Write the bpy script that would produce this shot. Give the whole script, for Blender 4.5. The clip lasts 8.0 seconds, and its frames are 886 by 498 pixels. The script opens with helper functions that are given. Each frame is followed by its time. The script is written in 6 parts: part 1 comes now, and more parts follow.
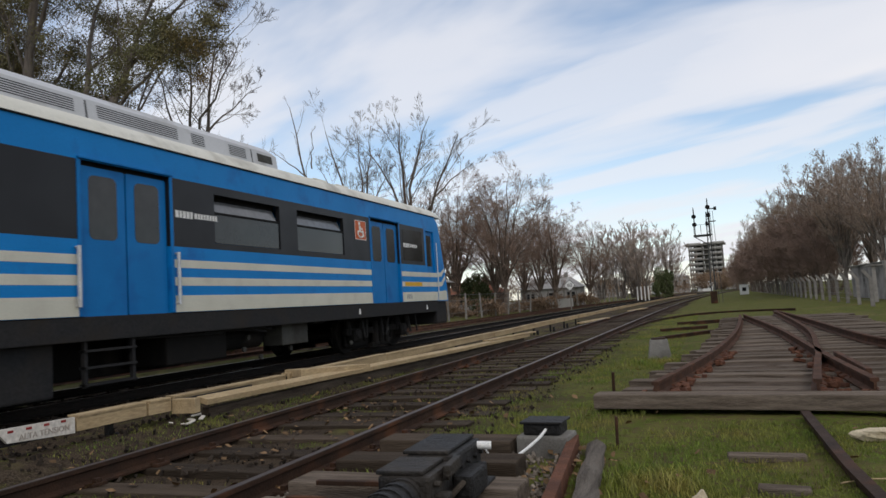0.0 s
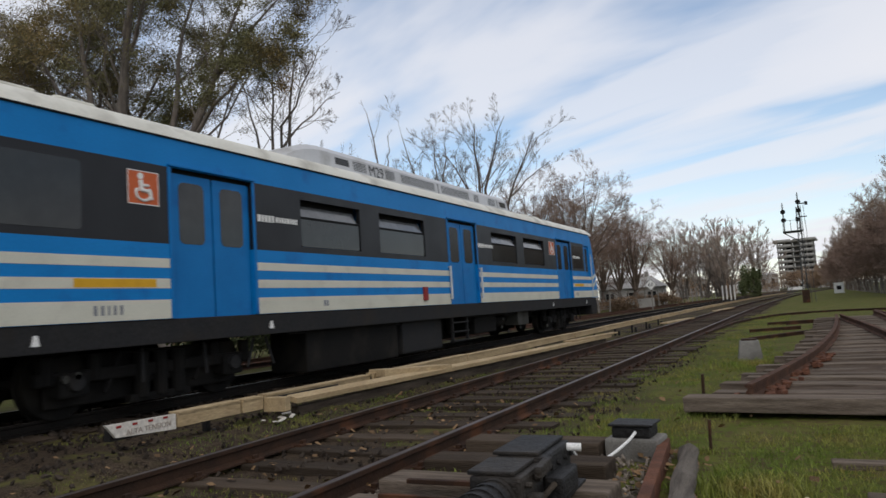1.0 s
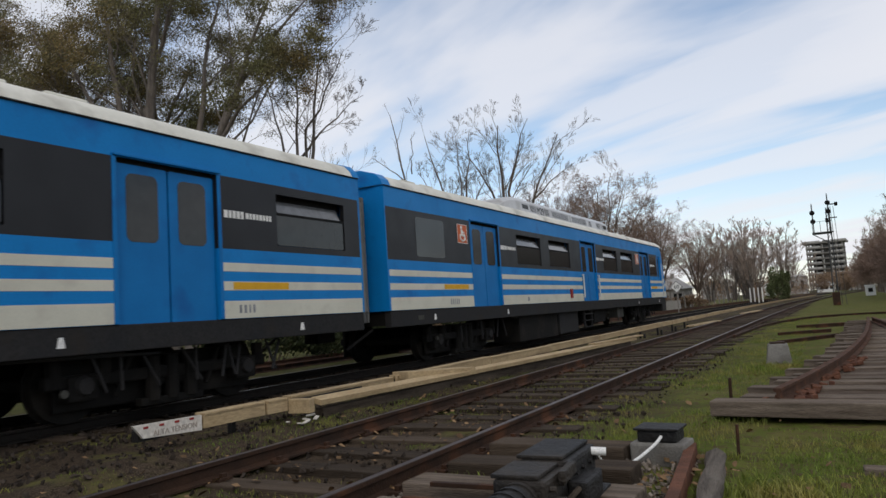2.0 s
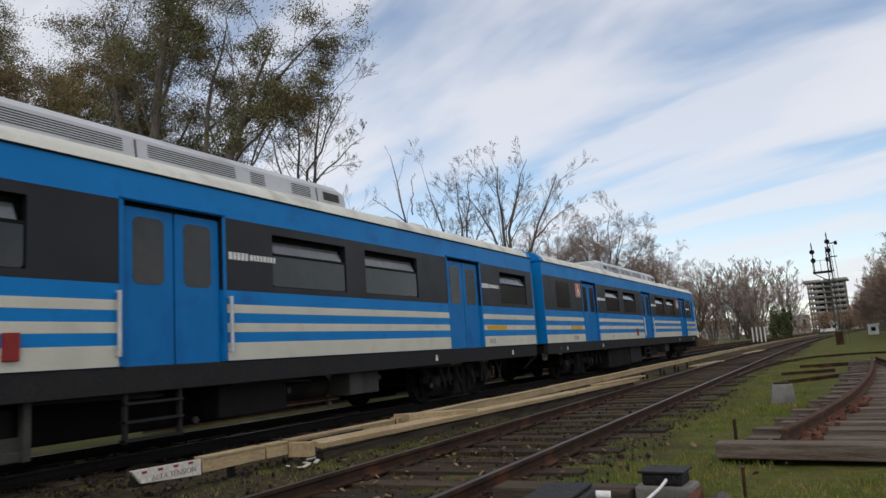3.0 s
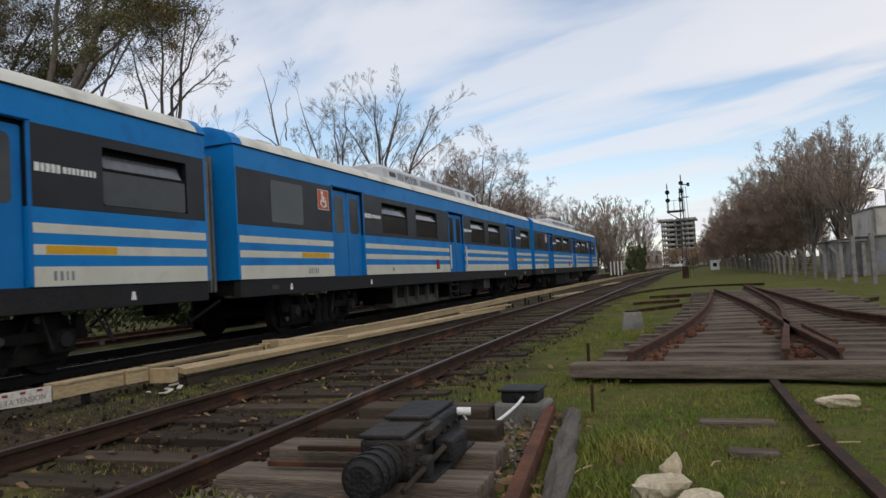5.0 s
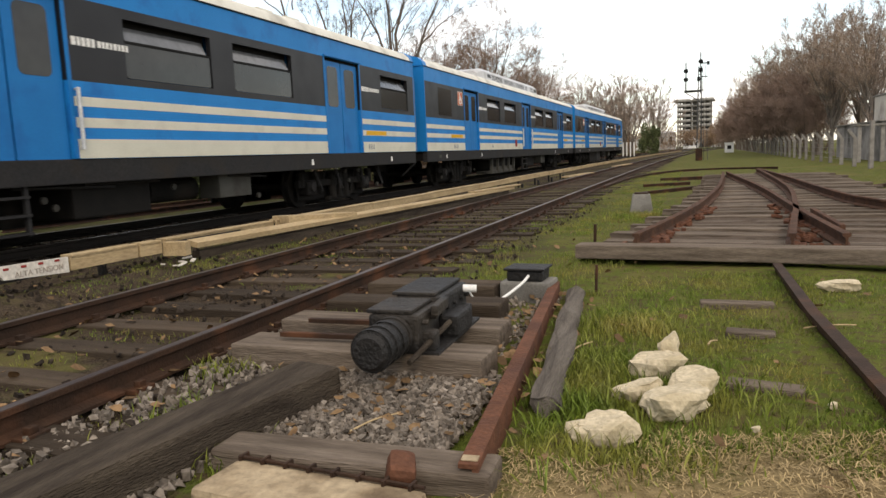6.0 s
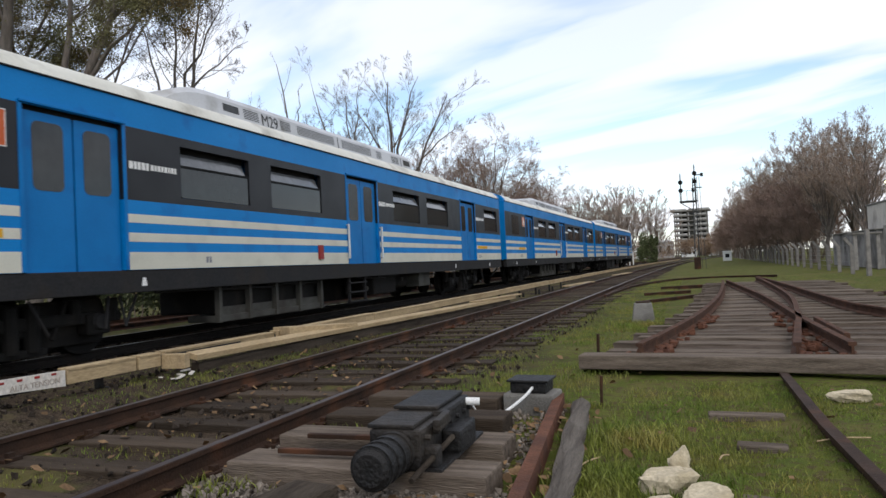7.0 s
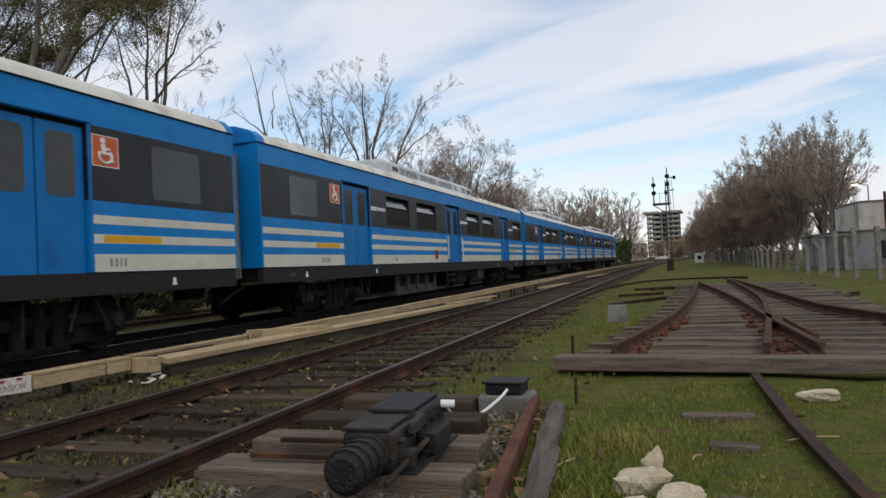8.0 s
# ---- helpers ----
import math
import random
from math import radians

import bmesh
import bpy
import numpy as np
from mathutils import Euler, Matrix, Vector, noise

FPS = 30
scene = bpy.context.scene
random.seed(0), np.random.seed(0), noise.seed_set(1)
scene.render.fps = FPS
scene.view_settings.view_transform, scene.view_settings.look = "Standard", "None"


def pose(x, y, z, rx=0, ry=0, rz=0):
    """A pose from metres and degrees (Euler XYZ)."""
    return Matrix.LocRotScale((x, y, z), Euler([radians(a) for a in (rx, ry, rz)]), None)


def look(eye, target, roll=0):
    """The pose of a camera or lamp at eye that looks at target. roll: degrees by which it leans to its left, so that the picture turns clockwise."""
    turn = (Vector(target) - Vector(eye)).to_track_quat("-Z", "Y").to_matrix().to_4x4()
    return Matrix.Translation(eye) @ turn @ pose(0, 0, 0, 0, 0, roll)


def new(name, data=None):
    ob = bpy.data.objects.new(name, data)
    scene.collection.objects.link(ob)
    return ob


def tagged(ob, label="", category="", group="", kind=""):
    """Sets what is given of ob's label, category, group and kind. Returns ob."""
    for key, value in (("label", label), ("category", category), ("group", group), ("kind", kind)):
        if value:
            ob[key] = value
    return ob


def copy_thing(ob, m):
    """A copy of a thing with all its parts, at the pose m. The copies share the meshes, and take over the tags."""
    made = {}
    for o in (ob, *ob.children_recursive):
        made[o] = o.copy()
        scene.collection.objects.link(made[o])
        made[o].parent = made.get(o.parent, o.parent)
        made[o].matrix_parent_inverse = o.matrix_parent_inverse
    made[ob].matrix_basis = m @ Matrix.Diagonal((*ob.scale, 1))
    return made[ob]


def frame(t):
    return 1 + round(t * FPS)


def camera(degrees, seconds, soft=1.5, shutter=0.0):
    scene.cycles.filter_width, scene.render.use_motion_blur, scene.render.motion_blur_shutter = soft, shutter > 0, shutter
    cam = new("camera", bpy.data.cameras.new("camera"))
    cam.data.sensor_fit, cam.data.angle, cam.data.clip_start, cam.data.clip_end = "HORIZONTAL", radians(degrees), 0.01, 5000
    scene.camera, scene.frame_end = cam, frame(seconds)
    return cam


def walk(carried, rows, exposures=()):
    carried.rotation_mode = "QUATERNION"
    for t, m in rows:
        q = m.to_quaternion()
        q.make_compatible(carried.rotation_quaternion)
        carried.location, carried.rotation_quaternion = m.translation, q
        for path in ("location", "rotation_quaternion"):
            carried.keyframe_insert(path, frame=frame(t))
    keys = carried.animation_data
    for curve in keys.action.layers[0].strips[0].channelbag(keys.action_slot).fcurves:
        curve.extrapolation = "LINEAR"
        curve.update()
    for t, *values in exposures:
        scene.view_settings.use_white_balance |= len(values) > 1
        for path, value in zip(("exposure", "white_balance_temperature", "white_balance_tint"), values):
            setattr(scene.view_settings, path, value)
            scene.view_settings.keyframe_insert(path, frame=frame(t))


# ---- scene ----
# ---- camera ----
LENS = 64.0
# seconds, place and the three turns of a camera held in the hand by a standing filmer
PATH = [
    (0.0, 0.026, 0.022, 1.168, 94.49, 3.59, 20.96), (0.1, 0.024, 0.020, 1.168, 94.91, 3.44, 20.92),
    (0.2, 0.021, 0.017, 1.168, 94.84, 3.48, 20.78), (0.3, 0.019, 0.015, 1.168, 94.84, 3.49, 20.78),
    (0.4, 0.016, 0.012, 1.169, 94.80, 3.51, 20.73), (0.5, 0.014, 0.010, 1.169, 94.65, 3.54, 20.90),
    (0.6, 0.005, 0.005, 1.170, 94.91, 3.56, 21.79), (0.7, -0.003, -0.000, 1.171, 94.87, 3.68, 22.76),
    (0.8, -0.011, -0.005, 1.171, 95.00, 3.72, 23.86), (0.9, -0.019, -0.011, 1.172, 95.06, 3.71, 25.55),
    (1.0, -0.027, -0.016, 1.173, 94.94, 3.81, 27.12), (1.2, -0.029, -0.011, 1.172, 94.93, 3.96, 29.25),
    (2.3, -0.028, -0.007, 1.177, 95.25, 3.56, 28.70), (2.5, -0.028, -0.007, 1.178, 95.30, 3.52, 28.42),
    (2.7, -0.027, -0.016, 1.179, 97.00, 3.50, 28.43), (2.9, -0.025, -0.026, 1.180, 97.96, 3.85, 28.67),
    (3.0, -0.025, -0.030, 1.180, 98.50, 3.94, 29.08), (3.2, -0.023, -0.030, 1.177, 98.64, 3.90, 29.22),
    (3.5, -0.021, -0.029, 1.173, 98.40, 4.11, 29.10), (3.7, -0.014, -0.026, 1.170, 97.64, 3.82, 28.37),
    (3.9, -0.008, -0.023, 1.168, 96.34, 3.93, 26.64), (4.0, -0.004, -0.022, 1.167, 95.78, 3.97, 25.35),
    (4.1, -0.001, -0.019, 1.163, 95.58, 3.74, 24.19), (4.2, 0.002, -0.017, 1.159, 95.02, 3.68, 22.89),
    (5.3, -0.004, -0.017, 1.130, 90.34, 3.25, 18.42), (5.4, -0.003, -0.017, 1.128, 89.13, 3.06, 18.47),
    (5.5, -0.003, -0.017, 1.127, 87.40, 3.01, 18.91), (5.6, -0.001, -0.017, 1.130, 86.38, 2.90, 19.09),
    (5.7, 0.000, -0.016, 1.133, 85.10, 2.88, 19.25), (5.8, 0.002, -0.016, 1.136, 84.11, 2.75, 19.53),
    (5.9, 0.004, -0.016, 1.138, 83.16, 2.64, 19.57), (6.0, 0.005, -0.015, 1.141, 82.53, 2.41, 19.73),
    (6.1, 0.004, -0.016, 1.146, 83.06, 2.84, 19.71), (6.2, 0.004, -0.016, 1.151, 84.27, 2.98, 20.07),
    (6.3, 0.003, -0.016, 1.156, 86.21, 2.87, 20.23), (6.4, 0.002, -0.016, 1.161, 88.05, 2.81, 20.27),
    (6.5, 0.001, -0.017, 1.166, 89.56, 2.84, 20.46), (6.6, 0.001, -0.017, 1.164, 90.56, 2.57, 20.40),
    (6.7, 0.002, -0.018, 1.161, 90.96, 2.54, 20.21), (6.8, 0.002, -0.018, 1.158, 91.20, 2.57, 20.02),
    (7.0, 0.002, -0.019, 1.152, 91.36, 2.73, 19.80), (7.5, -0.002, -0.019, 1.150, 91.65, 2.49, 18.57),
    (8.0, 0.000, 0.000, 1.150, 91.43, 2.79, 17.82),
]
cam = camera(LENS, 8.0, soft=1.5, shutter=0.12)
walk(cam, [(t, pose(*at)) for t, *at in PATH],
     exposures=[(0.0, -0.13, 6580, 12), (4.2, -0.16, 6580, 12), (5.3, -0.14, 6660, 12), (5.6, 0.06, 6900, 12), (6.0, 0.62, 7500, 13), (6.3, 0.80, 7250, 13), (6.5, 0.76, 6950, 12), (7.0, 0.28, 6420, 12), (7.5, 0.03, 6580, 12), (8.0, -0.10, 6580, 12)])

# ---- sky, sun, exposure ----
scene.view_settings.exposure = 0.0
world = bpy.data.worlds.new("cloudy_sky")
scene.world = world
world.use_nodes = True
wt = world.node_tree
SUN_EL, SUN_AZ = 38.0, 150.0


def wnode(kind, **sets):
    n = wt.nodes.new(kind)
    for i, v in sets.items():
        n.inputs[int(i[1:])].default_value = v
    return n


def wmath(op, a, b=None):
    n = wt.nodes.new("ShaderNodeMath")
    n.operation = op
    for i, v in enumerate((a, b)):
        if isinstance(v, (int, float)):
            n.inputs[i].default_value = v
        elif v is not None:
            wt.links.new(v, n.inputs[i])
    return n.outputs[0]


sky = wt.nodes.new("ShaderNodeTexSky")
sky.sky_type, sky.sun_disc = "NISHITA", False
sky.sun_elevation, sky.sun_rotation = radians(SUN_EL), radians(SUN_AZ)
sky.air_density, sky.dust_density, sky.ozone_density = 1.0, 0.2, 2.0
coord = wt.nodes.new("ShaderNodeTexCoord")
sep = wt.nodes.new("ShaderNodeSeparateXYZ")
wt.links.new(coord.outputs["Generated"], sep.inputs[0])
height = wmath("ADD", wmath("MAXIMUM", sep.outputs[2], 0.0), 0.16)
flat = wt.nodes.new("ShaderNodeCombineXYZ")
wt.links.new(wmath("DIVIDE", sep.outputs[0], height), flat.inputs[0])
wt.links.new(wmath("DIVIDE", sep.outputs[1], height), flat.inputs[1])


def cloud_layer(turn, stretch, scale, detail, low, high, shift):
    m = wt.nodes.new("ShaderNodeMapping")
    m.vector_type = "TEXTURE"
    m.inputs["Rotation"].default_value = (0, 0, radians(turn))
    m.inputs["Scale"].default_value = stretch
    m.inputs["Location"].default_value = shift
    wt.links.new(flat.outputs[0], m.inputs[0])
    n = wt.nodes.new("ShaderNodeTexNoise")
    n.inputs["Scale"].default_value, n.inputs["Detail"].default_value = scale, detail
    n.inputs["Roughness"].default_value, n.inputs["Distortion"].default_value = 0.5, 0.35
    wt.links.new(m.outputs[0], n.inputs["Vector"])
    r = wt.nodes.new("ShaderNodeMapRange")
    r.interpolation_type = "SMOOTHSTEP"
    r.inputs[1].default_value, r.inputs[2].default_value = low, high
    wt.links.new(n.outputs[0], r.inputs[0])
    return r.outputs[0]


# long wisps lie in one direction, with a softer veil over them
wisps = cloud_layer(72, (1.0, 3.4, 1.0), 1.0, 6, 0.41, 0.56, (2.3, 0.4, 0))
veil = cloud_layer(60, (1.6, 2.4, 1.0), 0.7, 4, 0.36, 0.75, (5.1, 1.7, 0))
streaks = cloud_layer(66, (1.0, 3.8, 1.0), 1.9, 5, 0.47, 0.62, (0.7, 3.1, 0))
cover = wmath("ADD", wmath("MAXIMUM", wmath("MULTIPLY", wisps, 0.80), wmath("MULTIPLY", streaks, 0.70)), wmath("MULTIPLY", veil, 0.42))
low = wt.nodes.new("ShaderNodeMapRange")
low.inputs[1].default_value, low.inputs[2].default_value, low.inputs[3].default_value, low.inputs[4].default_value = 0.0, 0.30, 0.62, 0.0
wt.links.new(sep.outputs[2], low.inputs[0])
fac = wmath("MINIMUM", wmath("MAXIMUM", cover, low.outputs[0]), 0.97)
mix = wt.nodes.new("ShaderNodeMix")
mix.data_type = "RGBA"
wt.links.new(fac, mix.inputs[0])
tint = wt.nodes.new("ShaderNodeMix")
tint.data_type, tint.blend_type = "RGBA", "MULTIPLY"
tint.inputs[0].default_value = 1.0
wt.links.new(sky.outputs[0], tint.inputs[6])
tint.inputs[7].default_value = (1.35, 1.40, 1.36, 1)
wt.links.new(tint.outputs[2], mix.inputs[6])
mix.inputs[7].default_value = (8.2, 8.4, 8.85, 1)
back = wt.nodes["Background"]
back.inputs[1].default_value = 0.112
wt.links.new(mix.outputs[2], back.inputs[0])

sun = new("sun", bpy.data.lights.new("sun", "SUN"))
sun.data.energy, sun.data.angle, sun.data.color = 0.6, radians(14), (1.0, 0.92, 0.80)
az, el = radians(SUN_AZ), radians(SUN_EL)
sun.matrix_world = look((math.sin(az) * math.cos(el) * 50, math.cos(az) * math.cos(el) * 50, math.sin(el) * 50), (0, 0, 0))

# ---- materials ----


def material(name, a, b=None, scale=6.0, rough=0.7, metal=0.0, bump=0.0, fine=60.0, dirt=None, dirt_amount=0.0, dirt_scale=1.5,
             stretch=(1, 1, 1), vary=0.0, island=False, spec=None, speckle=0.19):
    """Two tones mixed by noise, grain on a finer scale, stains of a third colour, relief from both scales."""
    m = bpy.data.materials.new(name)
    m.use_nodes = True
    t = m.node_tree
    p = t.nodes["Principled BSDF"]
    b = b or tuple(c * 0.75 for c in a)
    spec = spec if spec is not None else 0.12 if rough > 0.62 else 0.3
    co = t.nodes.new("ShaderNodeTexCoord")
    mp = t.nodes.new("ShaderNodeMapping")
    mp.inputs["Scale"].default_value = stretch
    t.links.new(co.outputs["Object"], mp.inputs[0])

    def noise_at(s, detail=4.0):
        n = t.nodes.new("ShaderNodeTexNoise")
        n.inputs["Scale"].default_value, n.inputs["Detail"].default_value = s, detail
        t.links.new(mp.outputs[0], n.inputs["Vector"])
        return n.outputs[0]

    def blend(f, c0, c1, lo, hi):
        r = t.nodes.new("ShaderNodeMapRange")
        r.inputs[1].default_value, r.inputs[2].default_value = lo, hi
        t.links.new(f, r.inputs[0])
        x = t.nodes.new("ShaderNodeMix")
        x.data_type = "RGBA"
        t.links.new(r.outputs[0], x.inputs[0])
        for i, c in ((6, c0), (7, c1)):
            if isinstance(c, tuple):
                x.inputs[i].default_value = (*c[:3], 1)
            else:
                t.links.new(c, x.inputs[i])
        return x.outputs[2]

    big, small = noise_at(scale), noise_at(fine, 3.0)
    colour = blend(big, a, b, 0.32, 0.68)
    grain = blend(small, (1 - speckle,) * 3, (1 + speckle,) * 3, 0.3, 0.7)
    mul = t.nodes.new("ShaderNodeMix")
    mul.data_type, mul.blend_type = "RGBA", "MULTIPLY"
    mul.inputs[0].default_value = 1.0
    t.links.new(colour, mul.inputs[6])
    t.links.new(grain, mul.inputs[7])
    colour = mul.outputs[2]
    if dirt:
        colour = blend(noise_at(dirt_scale, 6.0), colour, dirt, 0.62 - 0.25 * dirt_amount, 0.80 - 0.1 * dirt_amount)
    if vary:
        if island:
            src = t.nodes.new("ShaderNodeNewGeometry").outputs["Random Per Island"]
        else:
            src = t.nodes.new("ShaderNodeObjectInfo").outputs["Random"]
        tone = blend(src, (1 - vary,) * 3, (1 + vary,) * 3, 0.0, 1.0)
        mv = t.nodes.new("ShaderNodeMix")
        mv.data_type, mv.blend_type = "RGBA", "MULTIPLY"
        mv.inputs[0].default_value = 1.0
        t.links.new(colour, mv.inputs[6])
        t.links.new(tone, mv.inputs[7])
        colour = mv.outputs[2]
    t.links.new(colour, p.inputs["Base Color"])
    rr = t.nodes.new("ShaderNodeMapRange")
    rr.inputs[3].default_value, rr.inputs[4].default_value = max(0.03, rough - 0.12), min(1.0, rough + 0.12)
    t.links.new(big, rr.inputs[0])
    t.links.new(rr.outputs[0], p.inputs["Roughness"])
    p.inputs["Metallic"].default_value = metal
    p.inputs["Specular IOR Level"].default_value = spec
    if bump:
        add = t.nodes.new("ShaderNodeMath")
        t.links.new(big, add.inputs[0])
        t.links.new(small, add.inputs[1])
        bn = t.nodes.new("ShaderNodeBump")
        bn.inputs["Strength"].default_value, bn.inputs["Distance"].default_value = bump, 0.02
        t.links.new(add.outputs[0], bn.inputs["Height"])
        t.links.new(bn.outputs[0], p.inputs["Normal"])
    return m


BLUE = material("blue_paint", (0.001, 0.195, 0.535), (0.001, 0.175, 0.485), 1.2, 0.45, fine=30, spec=0.18, dirt=(0.005, 0.12, 0.38), dirt_amount=0.25, dirt_scale=2.2, speckle=0.04)
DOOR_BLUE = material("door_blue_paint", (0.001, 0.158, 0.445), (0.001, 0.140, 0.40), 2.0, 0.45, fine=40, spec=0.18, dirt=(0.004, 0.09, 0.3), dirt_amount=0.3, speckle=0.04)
CREAM = material("cream_white_paint", (0.60, 0.59, 0.50), (0.54, 0.53, 0.445), 1.5, 0.45, fine=40, dirt=(0.50, 0.48, 0.41), dirt_amount=0.25, dirt_scale=3.0, speckle=0.04)
ROOF_WHITE = material("roof_white_paint", (0.68, 0.67, 0.60), (0.60, 0.59, 0.52), 1.1, 0.55, fine=20, dirt=(0.35, 0.33, 0.28), dirt_amount=0.4, speckle=0.04)
BAND = material("dark_band", (0.014, 0.0145, 0.017), (0.011, 0.0115, 0.014), 2.0, 0.42, fine=40, speckle=0.04)
PANE = material("tinted_pane", (0.026, 0.028, 0.027), (0.018, 0.019, 0.019), 1.3, 0.12, fine=6, spec=0.45)
HOPPER = material("hopper_glass", (0.10, 0.105, 0.11), (0.08, 0.085, 0.09), 1.0, 0.10, fine=8, spec=0.8)
RUBBER = material("black_rubber", (0.012, 0.012, 0.012), None, 5, 0.7)
SOLEBAR = material("grimy_dark_steel", (0.019, 0.0195, 0.021), (0.026, 0.025, 0.025), 2.5, 0.65, bump=0.15, fine=30, dirt=(0.03, 0.025, 0.02), dirt_amount=0.3)
UNDER = material("underframe_grime", (0.008, 0.0078, 0.0075), (0.013, 0.012, 0.011), 4, 0.8, bump=0.3, dirt=(0.028, 0.024, 0.02), dirt_amount=0.3)
BATTERY = material("battery_case_grey", (0.07, 0.07, 0.063), (0.048, 0.047, 0.042), 3, 0.7, bump=0.1, dirt=(0.04, 0.035, 0.03), dirt_amount=0.5)
STEEL = material("bright_steel", (0.62, 0.63, 0.64), (0.5, 0.5, 0.5), 6, 0.35, metal=0.4)
AC_GREY = material("cooling_unit_grey", (0.52, 0.53, 0.55), (0.46, 0.47, 0.485), 1.2, 0.45, fine=25, dirt=(0.25, 0.24, 0.22), dirt_amount=0.3, speckle=0.04)
GRILLE = material("grille_dark", (0.05, 0.052, 0.055), None, 8, 0.6)
ORANGE = material("orange_sticker", (0.55, 0.115, 0.03), (0.5, 0.10, 0.028), 5, 0.5, speckle=0.04)
WHITE = material("white_mark", (0.75, 0.75, 0.73), (0.68, 0.68, 0.66), 8, 0.5)
GREY_MARK = material("grey_mark", (0.22, 0.23, 0.26), None, 8, 0.6)
YELLOW = material("yellow_band", (0.66, 0.36, 0.015), (0.6, 0.32, 0.012), 5, 0.5, speckle=0.04)
RED = material("red_paint", (0.30, 0.025, 0.02), (0.22, 0.02, 0.018), 9, 0.5)
BELLOWS = material("bellows_cloth", (0.20, 0.20, 0.19), (0.13, 0.13, 0.125), 6, 0.85, bump=0.2, stretch=(1, 1, 0.15))
RUST = material("rusty_rail", (0.088, 0.046, 0.030), (0.055, 0.032, 0.023), 5, 0.85, bump=0.5, dirt=(0.13, 0.060, 0.034), dirt_amount=0.5, dirt_scale=4)
RUST_DARK = material("dark_used_rail", (0.050, 0.027, 0.017), (0.030, 0.019, 0.014), 5, 0.7, bump=0.3, dirt=(0.13, 0.055, 0.028), dirt_amount=0.4, dirt_scale=2.5)
# near-black: shade on the web of the train's rails is put into the colour
RAIL_SHADED = material("shaded_black_rail", (0.010, 0.009, 0.008), (0.016, 0.013, 0.011), 5, 0.75, bump=0.3)
RAIL_TOP = material("worn_rail_head", (0.14, 0.115, 0.10), (0.075, 0.055, 0.045), 3, 0.42, metal=0.6, stretch=(4, 0.3, 4))
RUST_RED = material("red_rust", (0.145, 0.062, 0.036), (0.09, 0.042, 0.027), 6, 0.8, bump=0.3, dirt=(0.08, 0.04, 0.03), dirt_amount=0.4, dirt_scale=5)
SLEEPER = material("weathered_sleeper", (0.072, 0.054, 0.039), (0.040, 0.030, 0.022), 5, 0.88, bump=0.6, fine=40, stretch=(0.35, 3, 3), vary=0.35, dirt=(0.095, 0.070, 0.049), dirt_amount=0.35, dirt_scale=2.5)
SLEEPER_GREY = material("grey_weathered_timber", (0.190, 0.152, 0.120), (0.095, 0.074, 0.057), 6, 0.88, bump=0.7, fine=50, stretch=(0.3, 3.5, 3.5), vary=0.2)
SLEEPER_Y = material("dark_old_timber", (0.088, 0.070, 0.053), (0.040, 0.031, 0.024), 5, 0.9, bump=1.0, fine=50, stretch=(3, 0.3, 3))
TIMBER_PALE = material("pale_weathered_timber", (0.17, 0.148, 0.125), (0.085, 0.073, 0.062), 6, 0.9, bump=0.8, fine=60, stretch=(3.5, 0.25, 3.5))
BOARD = material("cream_cover_board", (0.43, 0.325, 0.19), (0.34, 0.25, 0.14), 3, 0.7, bump=0.25, fine=30, stretch=(2, 0.5, 2), dirt=(0.22, 0.16, 0.10), dirt_amount=0.35, dirt_scale=2.5)
BOARD_WHITE = material("white_warning_board", (0.62, 0.585, 0.53), (0.55, 0.51, 0.45), 4, 0.7, fine=30, dirt=(0.3, 0.23, 0.17), dirt_amount=0.35, dirt_scale=3)
STONE = material("ballast_stone", (0.23, 0.198, 0.165), (0.115, 0.096, 0.080), 20, 0.9, vary=0.5, island=True, bump=0.2)
# much darker than STONE, for the loose ballast and the stones under the train
STONE_DARK = material("dark_ballast_stone", (0.048, 0.038, 0.030), (0.026, 0.020, 0.016), 20, 0.95, vary=0.5, island=True, bump=0.2)
DIRTY_BEAM = material("dirty_painted_beam", (0.40, 0.32, 0.215), (0.27, 0.205, 0.13), 7, 0.9, bump=0.6, fine=35, dirt=(0.12, 0.085, 0.055), dirt_amount=0.55, dirt_scale=6)
CHALK = material("broken_plaster_stone", (0.58, 0.50, 0.36), (0.46, 0.39, 0.27), 7, 0.9, bump=0.5, fine=45, dirt=(0.36, 0.30, 0.19), dirt_amount=0.25, dirt_scale=5)
CONCRETE = material("old_concrete", (0.23, 0.22, 0.20), (0.155, 0.147, 0.135), 4, 0.9, bump=0.35, dirt=(0.11, 0.10, 0.085), dirt_amount=0.35)
TAR = material("tarred_black_iron", (0.010, 0.0098, 0.0096), (0.017, 0.0155, 0.015), 9, 0.62, bump=0.6, fine=35, dirt=(0.05, 0.040, 0.030), dirt_amount=0.25)
GRASS = material("grass_blades", (0.150, 0.205, 0.026), (0.092, 0.140, 0.018), 1.7, 0.6, vary=0.45, island=True, dirt=(0.25, 0.205, 0.055), dirt_amount=0.8, dirt_scale=1.5)
DRY_GRASS = material("dry_grass_blades", (0.40, 0.30, 0.16), (0.27, 0.20, 0.10), 3, 0.8, vary=0.4, island=True)
LEAF_LITTER = material("fallen_leaves", (0.23, 0.145, 0.075), (0.14, 0.085, 0.045), 6, 0.8, vary=0.5, island=True)
PAINT_FAINT = material("faded_lettering", (0.34, 0.29, 0.25), (0.42, 0.37, 0.32), 12, 0.8)
BARK = material("grey_bark", (0.20, 0.172, 0.148), (0.12, 0.103, 0.09), 3, 0.9, bump=0.5, stretch=(2, 2, 0.5))
